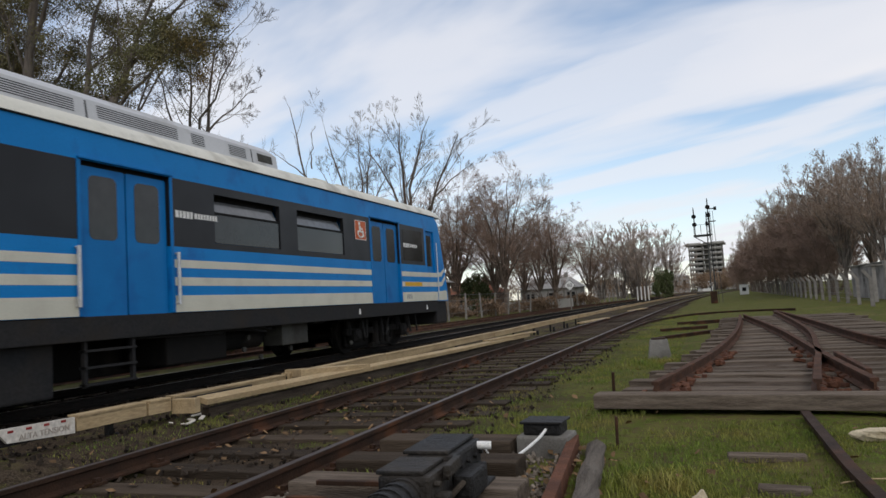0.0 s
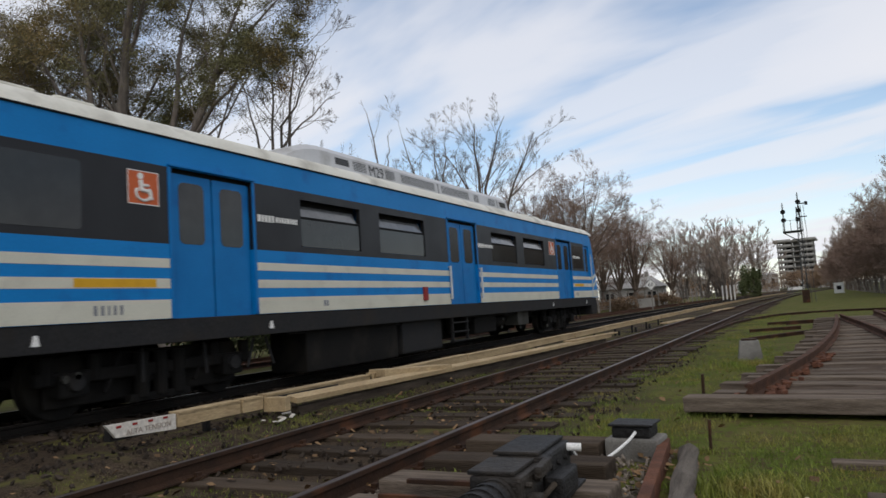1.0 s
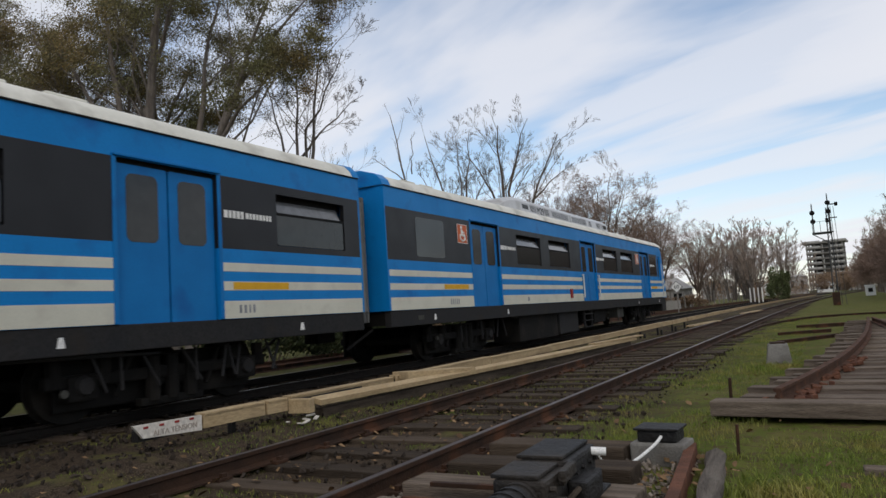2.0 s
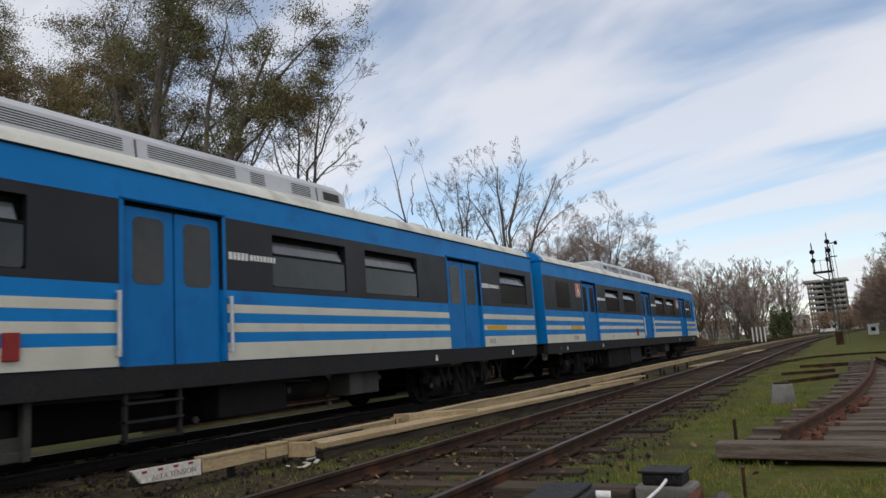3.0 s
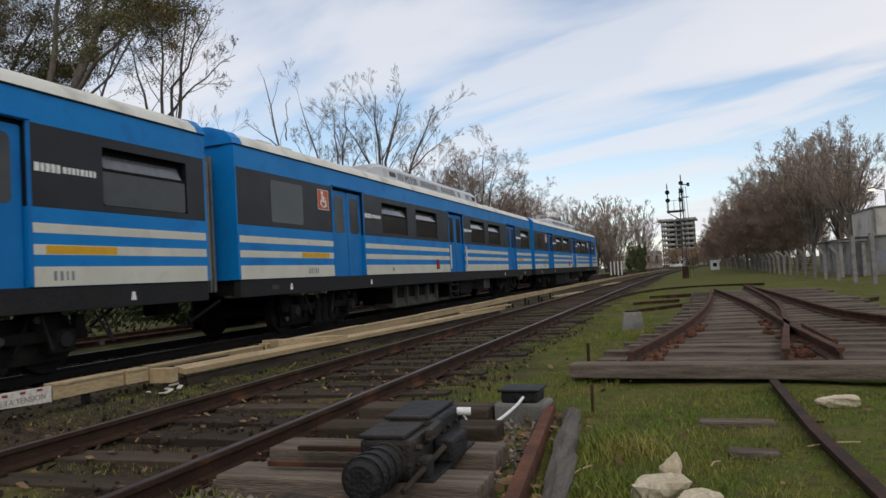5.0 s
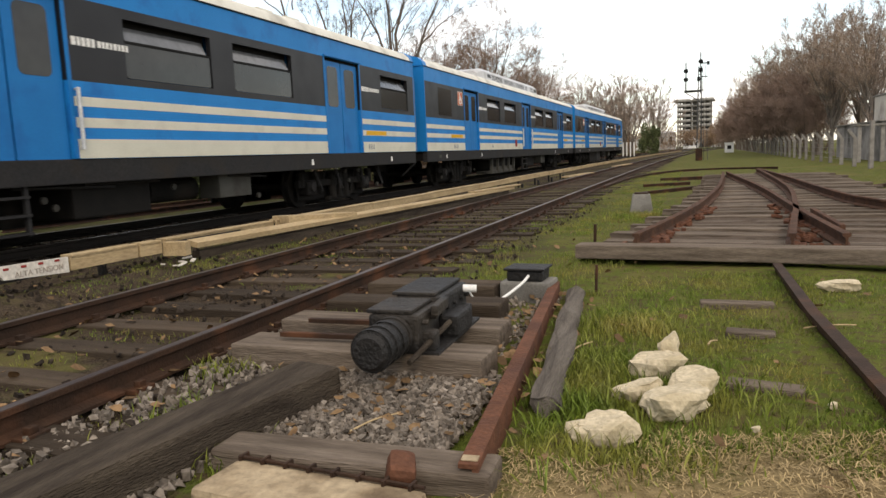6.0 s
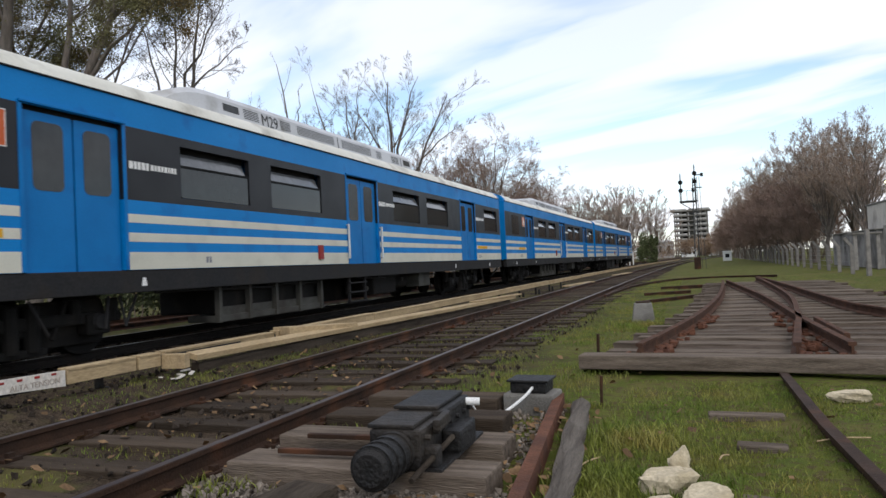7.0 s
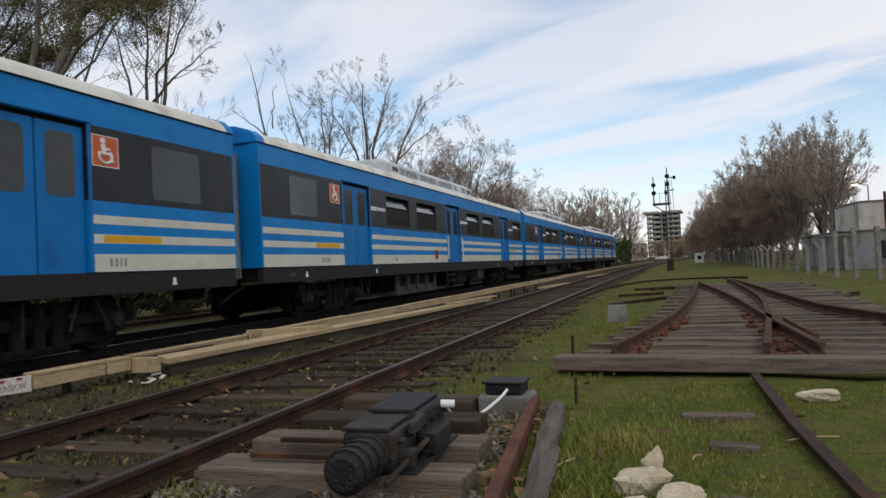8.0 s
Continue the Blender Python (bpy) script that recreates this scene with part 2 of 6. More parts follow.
BARK_BROWN = material("brown_bark", (0.17, 0.132, 0.105), (0.105, 0.083, 0.068), 3, 0.9, bump=0.4)
TWIG = material("bare_twigs", (0.42, 0.34, 0.28), (0.30, 0.24, 0.20), 1.0, 0.9)
TWIG_RED = material("reddish_bare_twigs", (0.30, 0.212, 0.168), (0.205, 0.148, 0.120), 1.0, 0.9)
LEAF_GREEN = material("olive_leaves", (0.150, 0.140, 0.056), (0.100, 0.100, 0.042), 0.5, 0.6, vary=0.45, island=True, dirt=(0.21, 0.135, 0.05), dirt_amount=0.7, dirt_scale=0.25)
LEAF_BROWN = material("withered_leaves", (0.26, 0.175, 0.115), (0.18, 0.125, 0.085), 0.6, 0.8, vary=0.4, island=True)
LEAF_DARK = material("dark_evergreen_leaves", (0.105, 0.125, 0.052), (0.070, 0.088, 0.040), 0.6, 0.7, vary=0.4, island=True)
FENCE_POST = material("fence_concrete", (0.24, 0.225, 0.205), (0.17, 0.158, 0.145), 5, 0.9, bump=0.2, vary=0.2)
WIRE = material("galvanised_wire", (0.16, 0.16, 0.155), None, 8, 0.6)
MAST_GREY = material("mast_iron", (0.075, 0.078, 0.078), (0.05, 0.05, 0.05), 6, 0.6)
PLASTER = material("pale_plaster", (0.42, 0.41, 0.39), (0.34, 0.33, 0.31), 1.0, 0.9, dirt=(0.16, 0.15, 0.14), dirt_amount=0.4, dirt_scale=0.7)
PLASTER_CREAM = material("cream_render", (0.50, 0.47, 0.42), (0.42, 0.40, 0.36), 1.2, 0.9, dirt=(0.24, 0.22, 0.20), dirt_amount=0.35, dirt_scale=0.9)
WALL_STAINED = material("stained_wall", (0.27, 0.26, 0.25), (0.17, 0.165, 0.16), 1.1, 0.9, bump=0.2, dirt=(0.055, 0.052, 0.048), dirt_amount=0.7, dirt_scale=0.9)
DARK_VOID = material("unlit_interior", (0.03, 0.03, 0.032), None, 2, 0.9)
ROOF_TILE = material("clay_tile_roof", (0.22, 0.09, 0.055), (0.15, 0.065, 0.042), 3, 0.85)
TIN = material("tin_roof", (0.42, 0.41, 0.39), (0.32, 0.31, 0.29), 2, 0.6)
BRICK = material("drab_brick_wall", (0.17, 0.125, 0.10), (0.12, 0.09, 0.075), 4, 0.9)


def ground_material():
    """Soil, trodden ballast and short turf that meet in ragged patches."""
    m = bpy.data.materials.new("ground_soil_and_turf")
    m.use_nodes = True
    t = m.node_tree
    p = t.nodes["Principled BSDF"]
    co = t.nodes.new("ShaderNodeTexCoord").outputs["Object"]
    sp = t.nodes.new("ShaderNodeSeparateXYZ")
    t.links.new(co, sp.inputs[0])

    def noise_at(s, d=5.0):
        n = t.nodes.new("ShaderNodeTexNoise")
        n.inputs["Scale"].default_value, n.inputs["Detail"].default_value = s, d
        t.links.new(co, n.inputs["Vector"])
        return n.outputs[0]

    def ramp(v, lo, hi):
        r = t.nodes.new("ShaderNodeMapRange")
        r.interpolation_type = "SMOOTHSTEP"
        r.inputs[1].default_value, r.inputs[2].default_value = lo, hi
        t.links.new(v, r.inputs[0])
        return r.outputs[0]

    def op(kind, a, b):
        n = t.nodes.new("ShaderNodeMath")
        n.operation = kind
        for i, v in enumerate((a, b)):
            if isinstance(v, (int, float)):
                n.inputs[i].default_value = v
            else:
                t.links.new(v, n.inputs[i])
        return n.outputs[0]

    def mixc(f, a, b):
        x = t.nodes.new("ShaderNodeMix")
        x.data_type = "RGBA"
        if isinstance(f, float):
            x.inputs[0].default_value = f
        else:
            t.links.new(f, x.inputs[0])
        for i, c in ((6, a), (7, b)):
            if isinstance(c, tuple):
                x.inputs[i].default_value = (*c, 1)
            else:
                t.links.new(c, x.inputs[i])
        return x.outputs[2]

    n1, n2, n3, n4 = noise_at(0.55), noise_at(2.2), noise_at(14.0), noise_at(70.0, 2.0)
    soil = mixc(ramp(n3, 0.35, 0.65), (0.024, 0.017, 0.011), (0.052, 0.037, 0.025))
    soil = mixc(ramp(n4, 0.45, 0.62), soil, (0.085, 0.064, 0.045))
    turf = mixc(ramp(n2, 0.35, 0.65), (0.075, 0.100, 0.017), (0.112, 0.120, 0.027))
    turf = mixc(ramp(n3, 0.44, 0.66), turf, (0.085, 0.066, 0.032))
    turf = mixc(op("MULTIPLY", ramp(n1, 0.48, 0.66), 0.6), turf, (0.135, 0.110, 0.045))
    dry = mixc(ramp(n3, 0.35, 0.65), (0.17, 0.125, 0.062), (0.26, 0.195, 0.10))
    # turf grows to the right of the running tracks and in patches between them
    side = ramp(op("ADD", sp.outputs[0], op("MULTIPLY", op("SUBTRACT", n1, 0.5), 2.5)), -2.5, -1.6)
    patches = op("MULTIPLY", ramp(op("ADD", op("MULTIPLY", n1, 0.6), op("MULTIPLY", n2, 0.4)), 0.50, 0.60), 0.75)
    left = op("MULTIPLY", ramp(op("MULTIPLY", sp.outputs[0], -1.0), 11.5, 13.0), 0.75)
    f = op("MAXIMUM", op("MAXIMUM", side, patches), left)
    col = mixc(f, soil, turf)
    near = op("SUBTRACT", op("ADD", op("MULTIPLY", sp.outputs[0], 0.5), op("MULTIPLY", op("SUBTRACT", n2, 0.5), 1.2)), sp.outputs[1])
    dryf = op("MULTIPLY", ramp(near, -2.95, -2.35), ramp(sp.outputs[0], -0.9, -0.5))
    col = mixc(dryf, col, dry)
    t.links.new(col, p.inputs["Base Color"])
    p.inputs["Roughness"].default_value = 0.95
    p.inputs["Specular IOR Level"].default_value = 0.08
    bn = t.nodes.new("ShaderNodeBump")
    bn.inputs["Strength"].default_value, bn.inputs["Distance"].default_value = 0.7, 0.03
    t.links.new(op("ADD", n3, n4), bn.inputs["Height"])
    t.links.new(bn.outputs[0], p.inputs["Normal"])
    return m


LAMP_GLOW = material("lit_lamp_glass", (0.9, 0.8, 0.6), None, 4, 0.4)
LAMP_GLOW.node_tree.nodes["Principled BSDF"].inputs["Emission Color"].default_value = (1.0, 0.80, 0.50, 1)
LAMP_GLOW.node_tree.nodes["Principled BSDF"].inputs["Emission Strength"].default_value = 3.0
GROUND = ground_material()
BED = material("earthy_ballast", (0.105, 0.076, 0.056), (0.062, 0.044, 0.032), 5, 0.95, bump=1.0, fine=55, dirt=(0.11, 0.085, 0.062), dirt_amount=0.4, dirt_scale=9)
HEDGE_LEAF = material("hedge_leaves", (0.045, 0.055, 0.022), (0.028, 0.034, 0.016), 0.8, 0.8, vary=0.4, island=True)

# ---- builders ----


def part(name, bm, mat, parent=None, label=""):
    """One mesh object from a bmesh, under a thing or a part."""
    me = bpy.data.meshes.new(name)
    bm.to_mesh(me)
    bm.free()
    me.materials.append(mat)
    ob = new(name, me)
    if parent:
        ob.parent = parent
    if label:
        ob["label"] = label
    return ob


def sheet(name, verts, faces, mat, parent=None, label="", smooth=False):
    me = bpy.data.meshes.new(name)
    me.from_pydata(verts, [], faces)
    me.materials.append(mat)
    if smooth:
        me.shade_smooth()
    ob = new(name, me)
    if parent:
        ob.parent = parent
    if label:
        ob["label"] = label
    return ob


def empty(name, m=None):
    ob = new(name)
    ob.empty_display_size = 0.2
    if m is not None:
        ob.matrix_basis = m
    return ob


def block(bm, x0, x1, y0, y1, z0, z1, bevel=0.0, turn=None):
    """A box, its edges rounded by bevel; turn is a matrix put on it at the end."""
    r = bmesh.ops.create_cube(bm, size=1.0)
    vs = r["verts"]
    for v in vs:
        v.co = ((x0 + x1) / 2 + v.co.x * (x1 - x0), (y0 + y1) / 2 + v.co.y * (y1 - y0), (z0 + z1) / 2 + v.co.z * (z1 - z0))
    if bevel:
        es = {e for v in vs for e in v.link_edges}
        r = bmesh.ops.bevel(bm, geom=list(es), offset=bevel, segments=2, profile=0.6, affect="EDGES")
        vs = list({v for f in r["faces"] for v in f.verts} | {v for v in vs if v.is_valid})
    if turn is not None:
        bmesh.ops.transform(bm, matrix=turn, verts=[v for v in vs if v.is_valid])
    return bm


def boxed(*a, **k):
    return block(bmesh.new(), *a, **k)


def rod(bm, p, q, r0, r1=None, sides=10):
    p, q = Vector(p), Vector(q)
    r1 = r0 if r1 is None else r1
    d = q - p
    m = Matrix.Translation((p + q) / 2) @ d.to_track_quat("Z", "Y").to_matrix().to_4x4()
    bmesh.ops.create_cone(bm, cap_ends=True, segments=sides, radius1=r0, radius2=r1, depth=d.length, matrix=m)
    return bm


def rodded(*a, **k):
    return rod(bmesh.new(), *a, **k)


def sweep(points, profile, closed_ends=True):
    """Verts and faces of a profile (x across, z up) drawn along points on the ground."""
    vs, fs, n = [], [], len(profile)
    for i, p in enumerate(points):
        a, b = Vector(points[max(i - 1, 0)]), Vector(points[min(i + 1, len(points) - 1)])
        d = (b - a).normalized()
        side = Vector((d.y, -d.x, 0)).normalized()
        for u, w in profile:
            vs.append(tuple(Vector(p) + side * u + Vector((0, 0, w))))
    for i in range(len(points) - 1):
        for k in range(n):
            fs.append((i * n + k, i * n + (k + 1) % n, (i + 1) * n + (k + 1) % n, (i + 1) * n + k))
    if closed_ends:
        fs.append(tuple(range(n)))
        fs.append(tuple((len(points) - 1) * n + k for k in reversed(range(n))))
    return vs, fs


def smooth_line(points, per=6):
    """A rounded way through a few corner points."""
    P = [Vector(p) for p in points]
    out = []
    for i in range(len(P) - 1):
        a, b, c, d = P[max(i - 1, 0)], P[i], P[i + 1], P[min(i + 2, len(P) - 1)]
        for k in range(per):
            t = k / per
            out.append(0.5 * ((2 * b) + (c - a) * t + (2 * a - 5 * b + 4 * c - d) * t * t + (3 * b - a - 3 * c + d) * t ** 3))
    return [tuple(v) for v in out + [P[-1]]]


def words(name, body, size, mat, parent, m, label="", thick=0.002):
    """Lettering as a flat mesh."""
    cu = bpy.data.curves.new(name, "FONT")
    cu.body, cu.size, cu.extrude, cu.align_x, cu.align_y = body, size, thick, "CENTER", "CENTER"
    tmp = bpy.data.objects.new(name, cu)
    scene.collection.objects.link(tmp)
    me = bpy.data.meshes.new_from_object(tmp.evaluated_get(bpy.context.evaluated_depsgraph_get()))
    bpy.data.objects.remove(tmp)
    me.materials.clear()
    me.materials.append(mat)
    ob = new(name, me)
    ob.parent = parent
    ob.matrix_basis = m
    if label:
        ob["label"] = label
    return ob


def bend(y):
    """How far the running tracks have swung to the right at y."""
    return 0.0003 * max(0.0, y - 30.0) ** 2

# ---- ground ----


def bank(x, y):
    """Height of the low soil bank that carries the power rail."""
    h = float(np.interp(x, (-6.0, -5.5, -5.2, -4.88, -4.62, -4.48, -4.42), (0, 0.15, 0.195, 0.185, 0.11, 0.05, 0)))
    h *= float(np.interp(y, (1.5, 3.4, 19.0, 23.0), (0.3, 1, 1, 0)))
    return h * (1 + 0.16 * noise.noise((x * 2.2, y * 2.2, 4.0)))


def build_ground():
    xs = np.r_[-900, -400, -200, -100, -50, np.arange(-30, -12, 1.5), np.arange(-12, 6.01, 0.15), np.arange(7, 30, 1.5), 50, 100, 200, 400, 900]
    ys = np.r_[-300, -100, -40, -10, -3, np.arange(0, 16, 0.15), np.arange(16, 40, 0.6), np.arange(40, 120, 4), 160, 250, 400, 700, 1200, 2500]
    vs, fs = [], []
    for y in ys:
        for x in xs:
            d = 1.0 if -30 < x < 30 and -3 < y < 40 else 0.0
            z = d * (0.045 * noise.noise((x * 0.7, y * 0.7, 0.3)) + 0.02 * noise.noise((x * 3, y * 3, 2.0))) - 0.02
            if -11.6 < x < -1.8:
                z = min(z, -0.005) + bank(x, y)
            vs.append((x, y, z))
    nx = len(xs)
    for j in range(len(ys) - 1):
        for i in range(nx - 1):
            fs.append((j * nx + i, j * nx + i + 1, (j + 1) * nx + i + 1, (j + 1) * nx + i))
    g = sheet("ground", [tuple(map(float, v)) for v in vs], fs, GROUND, smooth=True)
    tagged(g, "trodden brown soil with patchy green turf beside the railway", "ground", kind="structure")


build_ground()

# ---- tracks ----
RAIL = [(-0.065, 0.0), (0.065, 0.0), (0.065, 0.015), (0.012, 0.035), (0.012, 0.100), (0.036, 0.112), (0.036, 0.140), (-0.036, 0.140), (-0.036, 0.112), (-0.012, 0.100), (-0.012, 0.035), (-0.065, 0.015)]


def rail(points, parent, mat, z=0.01, worn=True, name="rail"):
    pts = [(x, y, z) for x, y, *_ in points]
    vs, fs = sweep(pts, RAIL)
    ob = sheet(name, vs, fs, mat, parent)
    if worn:
        vs, fs = sweep([(x, y, z + 0.1405) for x, y, _ in pts], [(-0.022, 0.0), (0.026, 0.0), (0.026, 0.002), (-0.022, 0.002)])
        sheet("running_surface", vs, fs, RAIL_TOP, ob, "polished running surface")
    return ob


def sleeper_mesh(name, length, width, depth, mat, seed):
    rnd = random.Random(seed)
    bm = boxed(-length / 2, length / 2, -width / 2, width / 2, -depth, 0, bevel=0.012)
    bmesh.ops.subdivide_edges(bm, edges=[e for e in bm.edges if abs(e.verts[0].co.x - e.verts[1].co.x) > length * 0.5], cuts=5)
    for v in bm.verts:
        v.co.z += 0.010 * noise.noise((v.co.x * 2.3 + seed, v.co.y * 9, seed * 1.7))
        v.co.y += 0.014 * noise.noise((v.co.x * 1.9, v.co.z * 4 + seed, 4.0))
        v.co.x += rnd.uniform(-0.02, 0.02) * (abs(v.co.x) > length * 0.45)
    me = bpy.data.meshes.new(name)
    bm.to_mesh(me)
    bm.free()
    me.materials.append(mat)
    return me


MAIN_SLEEPERS = [sleeper_mesh("sleeper", 2.75, 0.25, 0.14, SLEEPER, s) for s in range(5)]


def lay_sleepers(parent, xc, y0, y1, step, top, meshes, rnd, swing=True, turn=0.0):
    y = y0
    while y < y1:
        ob = new("sleeper", rnd.choice(meshes))
        ob.parent = parent
        x = xc(y) if callable(xc) else xc
        ob.matrix_basis = pose(x + rnd.uniform(-0.05, 0.05), y, top + rnd.uniform(-0.012, 0.012), rnd.uniform(-1.5, 1.5), rnd.uniform(-0.6, 0.6), turn + rnd.uniform(-2, 2))
        y += step * rnd.uniform(0.9, 1.1)


def straight(x, y0, y1, step=5.0):
    out, y = [], y0
    while y <= y1:
        out.append((x + bend(y), y, 0))
        y += step
    return out


def build_tracks():
    rnd = random.Random(3)
    near = tagged(empty("railway_track"), "worn running track on old wooden sleepers in soil", "railway track")
    for x in (-4.40, -2.79):
        rail(straight(x, -12, 330), near, RUST_DARK)
    lay_sleepers(near, lambda y: -3.60 + bend(y), -3, 62, 0.64, 0.012, MAIN_SLEEPERS, rnd)
    # clips and chairs that hold the rails near the filmer
    bm = bmesh.new()
    for x in (-4.40, -2.79):
        y = 0.2
        while y < 16:
            block(bm, x - 0.13, x + 0.13, y - 0.07, y + 0.07, 0.006, 0.034, 0.006)
            block(bm, x + 0.075, x + 0.115, y - 0.025, y + 0.025, 0.03, 0.065, 0.004)
            block(bm, x - 0.115, x - 0.075, y - 0.025, y + 0.025, 0.03, 0.065, 0.004)
            y += 0.64
    tagged(part("chair_ironwork", bm, RUST_DARK, near), kind="stuff")
    far = tagged(empty("railway_track"), "running track under the passing train", "railway track")
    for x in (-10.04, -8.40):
        rail(straight(x, -30, 330), far, RAIL_SHADED, z=0.03)
    lay_sleepers(far, lambda y: -9.22 + bend(y), -6, 50, 0.66, 0.012, MAIN_SLEEPERS, rnd)
    third = tagged(empty("railway_track"), "overgrown rusty track beyond the train", "railway track")
    for x in (-14.4, -12.75):
        rail(straight(x, 10, 200), third, RUST, worn=False)
    lay_sleepers(third, lambda y: -13.6 + bend(y), 20, 60, 0.9, 0.0, MAIN_SLEEPERS, rnd)
    # the old turnout with its timbers
    sid = tagged(empty("old_turnout"), "disused rusty turnout on grey timbers ending at a cross beam", "railway track")
    top = 0.13
    for pts in ([(0.70, 24.5), (0.66, 22.5), (0.40, 16.5), (0.02, 11.8), (-0.32, 9.2), (-0.61, 7.45)],
                [(0.82, 24.5), (1.17, 16.1), (1.23, 11.0), (1.25, 9.5), (1.30, 7.42)],
                [(1.80, 26.0), (1.84, 24.0), (1.67, 15.8), (1.27, 11.0), (1.07, 9.3), (0.84, 7.42)],
                [(1.9, 27.0), (2.08, 21.3), (2.2, 13.8), (2.45, 11.5), (3.2, 8.0)]):
        rail(smooth_line([(x, y, 0) for x, y in pts]), sid, RUST, z=top, worn=False)
    edge = lambda y: float(np.interp(y, (7.4, 9.2, 11.8, 16.5, 22.5, 27), (-0.61, -0.32, 0.02, 0.40, 0.66, 0.72))) - 0.48
    ys, vs, fs = np.linspace(7.45, 27, 130), [], []
    for y in ys:
        xs = np.linspace(edge(y) - 0.15, 3.3, 40)
        for x in xs:
            rim = min(1.0, (x - edge(y) + 0.15) / 0.4, (3.3 - x) / 0.6, (27 - y) / 2)
            vs.append((float(x), float(y), 0.122 * max(0.0, rim) + 0.016 * noise.noise((x * 4, y * 4, 0)) + 0.012 * noise.noise((x * 13, y * 13, 5)) - 0.01))
    nx = len(xs)
    fs = [(j * nx + i, j * nx + i + 1, (j + 1) * nx + i + 1, (j + 1) * nx + i) for j in range(len(ys) - 1) for i in range(nx - 1)]
    sheet("earth_bed", vs, fs, BED, sid, "brown earth packed between the timbers", smooth=True)
    short = [sleeper_mesh("sleeper", 3.6, 0.24, 0.16, SLEEPER_GREY, 20 + s) for s in range(4)]
    lay_sleepers(sid, lambda y: edge(y) + 1.8 + 0.10 * math.sin(y * 5.1), 7.95, 26, 0.56, top, short, rnd, turn=-4)
    part("cross_beam", boxed(-1.20, 3.3, -0.13, 0.13, 0.030, 0.172, 0.015, turn=pose(0, 7.30, 0, 0, 0, -5.5)), SLEEPER_GREY, sid, "heavy grey timber beam across the rail ends")
    part("guard_rail", boxed(1.38, 1.44, 8.3, 10.4, top, top + 0.13, 0.01), RUST, sid)
    bm = bmesh.new()
    for k in range(190):
        y = 7.45 + 5.0 * rnd.random() ** 1.6
        a = rnd.choice((edge(y) + 0.40, edge(y) + 0.56, edge(y) + 0.62, 0.9 + 0.1 * (y - 7.5), 1.08, 1.30)) + rnd.gauss(0, 0.05)
        block(bm, -0.04, 0.04, -0.028, 0.028, 0, 0.045, 0.008, turn=pose(a, y, top - 0.01, rnd.uniform(-20, 20), rnd.uniform(-20, 20), rnd.uniform(0, 180)))
    tagged(part("chair_scrap", bm, RUST_RED, sid, "clumps of red-rusted rail chairs"), kind="stuff")
    old = tagged(empty("curved_rail"), "dark curved rail half sunk in the turf", "rail")
    rail(smooth_line([(-2.60, 21, 0), (-2.3, 28, 0), (-1.15, 33.2, 0), (0.2, 34.6, 0), (1.5, 34.8, 0), (3.2, 34, 0)]), old, RUST_DARK, z=-0.06, worn=False)
    lone = tagged(empty("lone_rail"), "single rusty rail sunk in the grass", "rail")
    rail([(0.66, 6.9, 0), (0.69, 4.9, 0), (0.77, 3.4, 0), (0.9, 1.5, 0)], lone, RUST_DARK, z=-0.075, worn=False)
    for x, y, l, a in ((2.6, 21, 2.2, 20), (3.6, 18.5, 2.2, -38), (-0.7, 19, 2.4, -30), (-0.9, 22, 1.6, -52), (-0.3, 26, 2.2, -60)):
        ob = tagged(empty("scrap_rail", pose(x, y, -0.06, 0, 0, a)), "short dark scrap rail lying in the grass", "rail", "scrap rails")
        part("web", boxed(-0.02, 0.02, -l / 2, l / 2, 0.03, 0.10), RUST_DARK, ob)
        part("head", boxed(-0.036, 0.036, -l / 2, l / 2, 0.10, 0.135, 0.008), RUST_DARK, ob)
        part("foot", boxed(-0.065, 0.065, -l / 2, l / 2, -0.02, 0.03, 0.006), RUST_DARK, ob)


build_tracks()

# ---- train ----
HALF, LONG = 1.6, 25.1
# body lengths below are for a 25.1 m car; the real one is a little longer
STRETCH = 1.022
FLOOR_Z, BAND_Z, DOOR_Z, EAVE_Z = 1.305, 2.31, 3.37, 3.78
WHEEL_R, WHEEL_Z, WHEELSETS = 0.455, 0.605, []
DOORS = ((3.66, 5.20), (11.90, 13.48), (20.12, 21.70))


def side_strip(bm, y0, y1, z0, z1, holes, depth=0.09, x=HALF):
    """A wall strip in the plane x with rectangular openings and their reveals."""
    ys = sorted({y0, y1, *[v for h in holes for v in h[:2] if y0 < v < y1]})
    zs = sorted({z0, z1, *[v for h in holes for v in h[2:] if z0 < v < z1]})
    inside = lambda y, z: any(h[0] < y < h[1] and h[2] < z < h[3] for h in holes)
    for a, b in zip(ys, ys[1:]):
        for c, d in zip(zs, zs[1:]):
            if not inside((a + b) / 2, (c + d) / 2):
                bm.faces.new([bm.verts.new(p) for p in ((x, a, c), (x, b, c), (x, b, d), (x, a, d))])
    for a, b, c, d in holes:
        a, b, c, d = max(a, y0), min(b, y1), max(c, z0), min(d, z1)
        if a >= b or c >= d:
            continue
        for p, q in (((a, c), (a, d)), ((b, c), (b, d)), ((a, c), (b, c)), ((a, d), (b, d))):
            if p[1] == q[1] and (p[1] in (z0, z1)):
                continue
            bm.faces.new([bm.verts.new(v) for v in ((x, *p), (x, *q), (x - depth, *q), (x - depth, *p))])
    bmesh.ops.remove_doubles(bm, verts=bm.verts, dist=0.0005)
    return bm


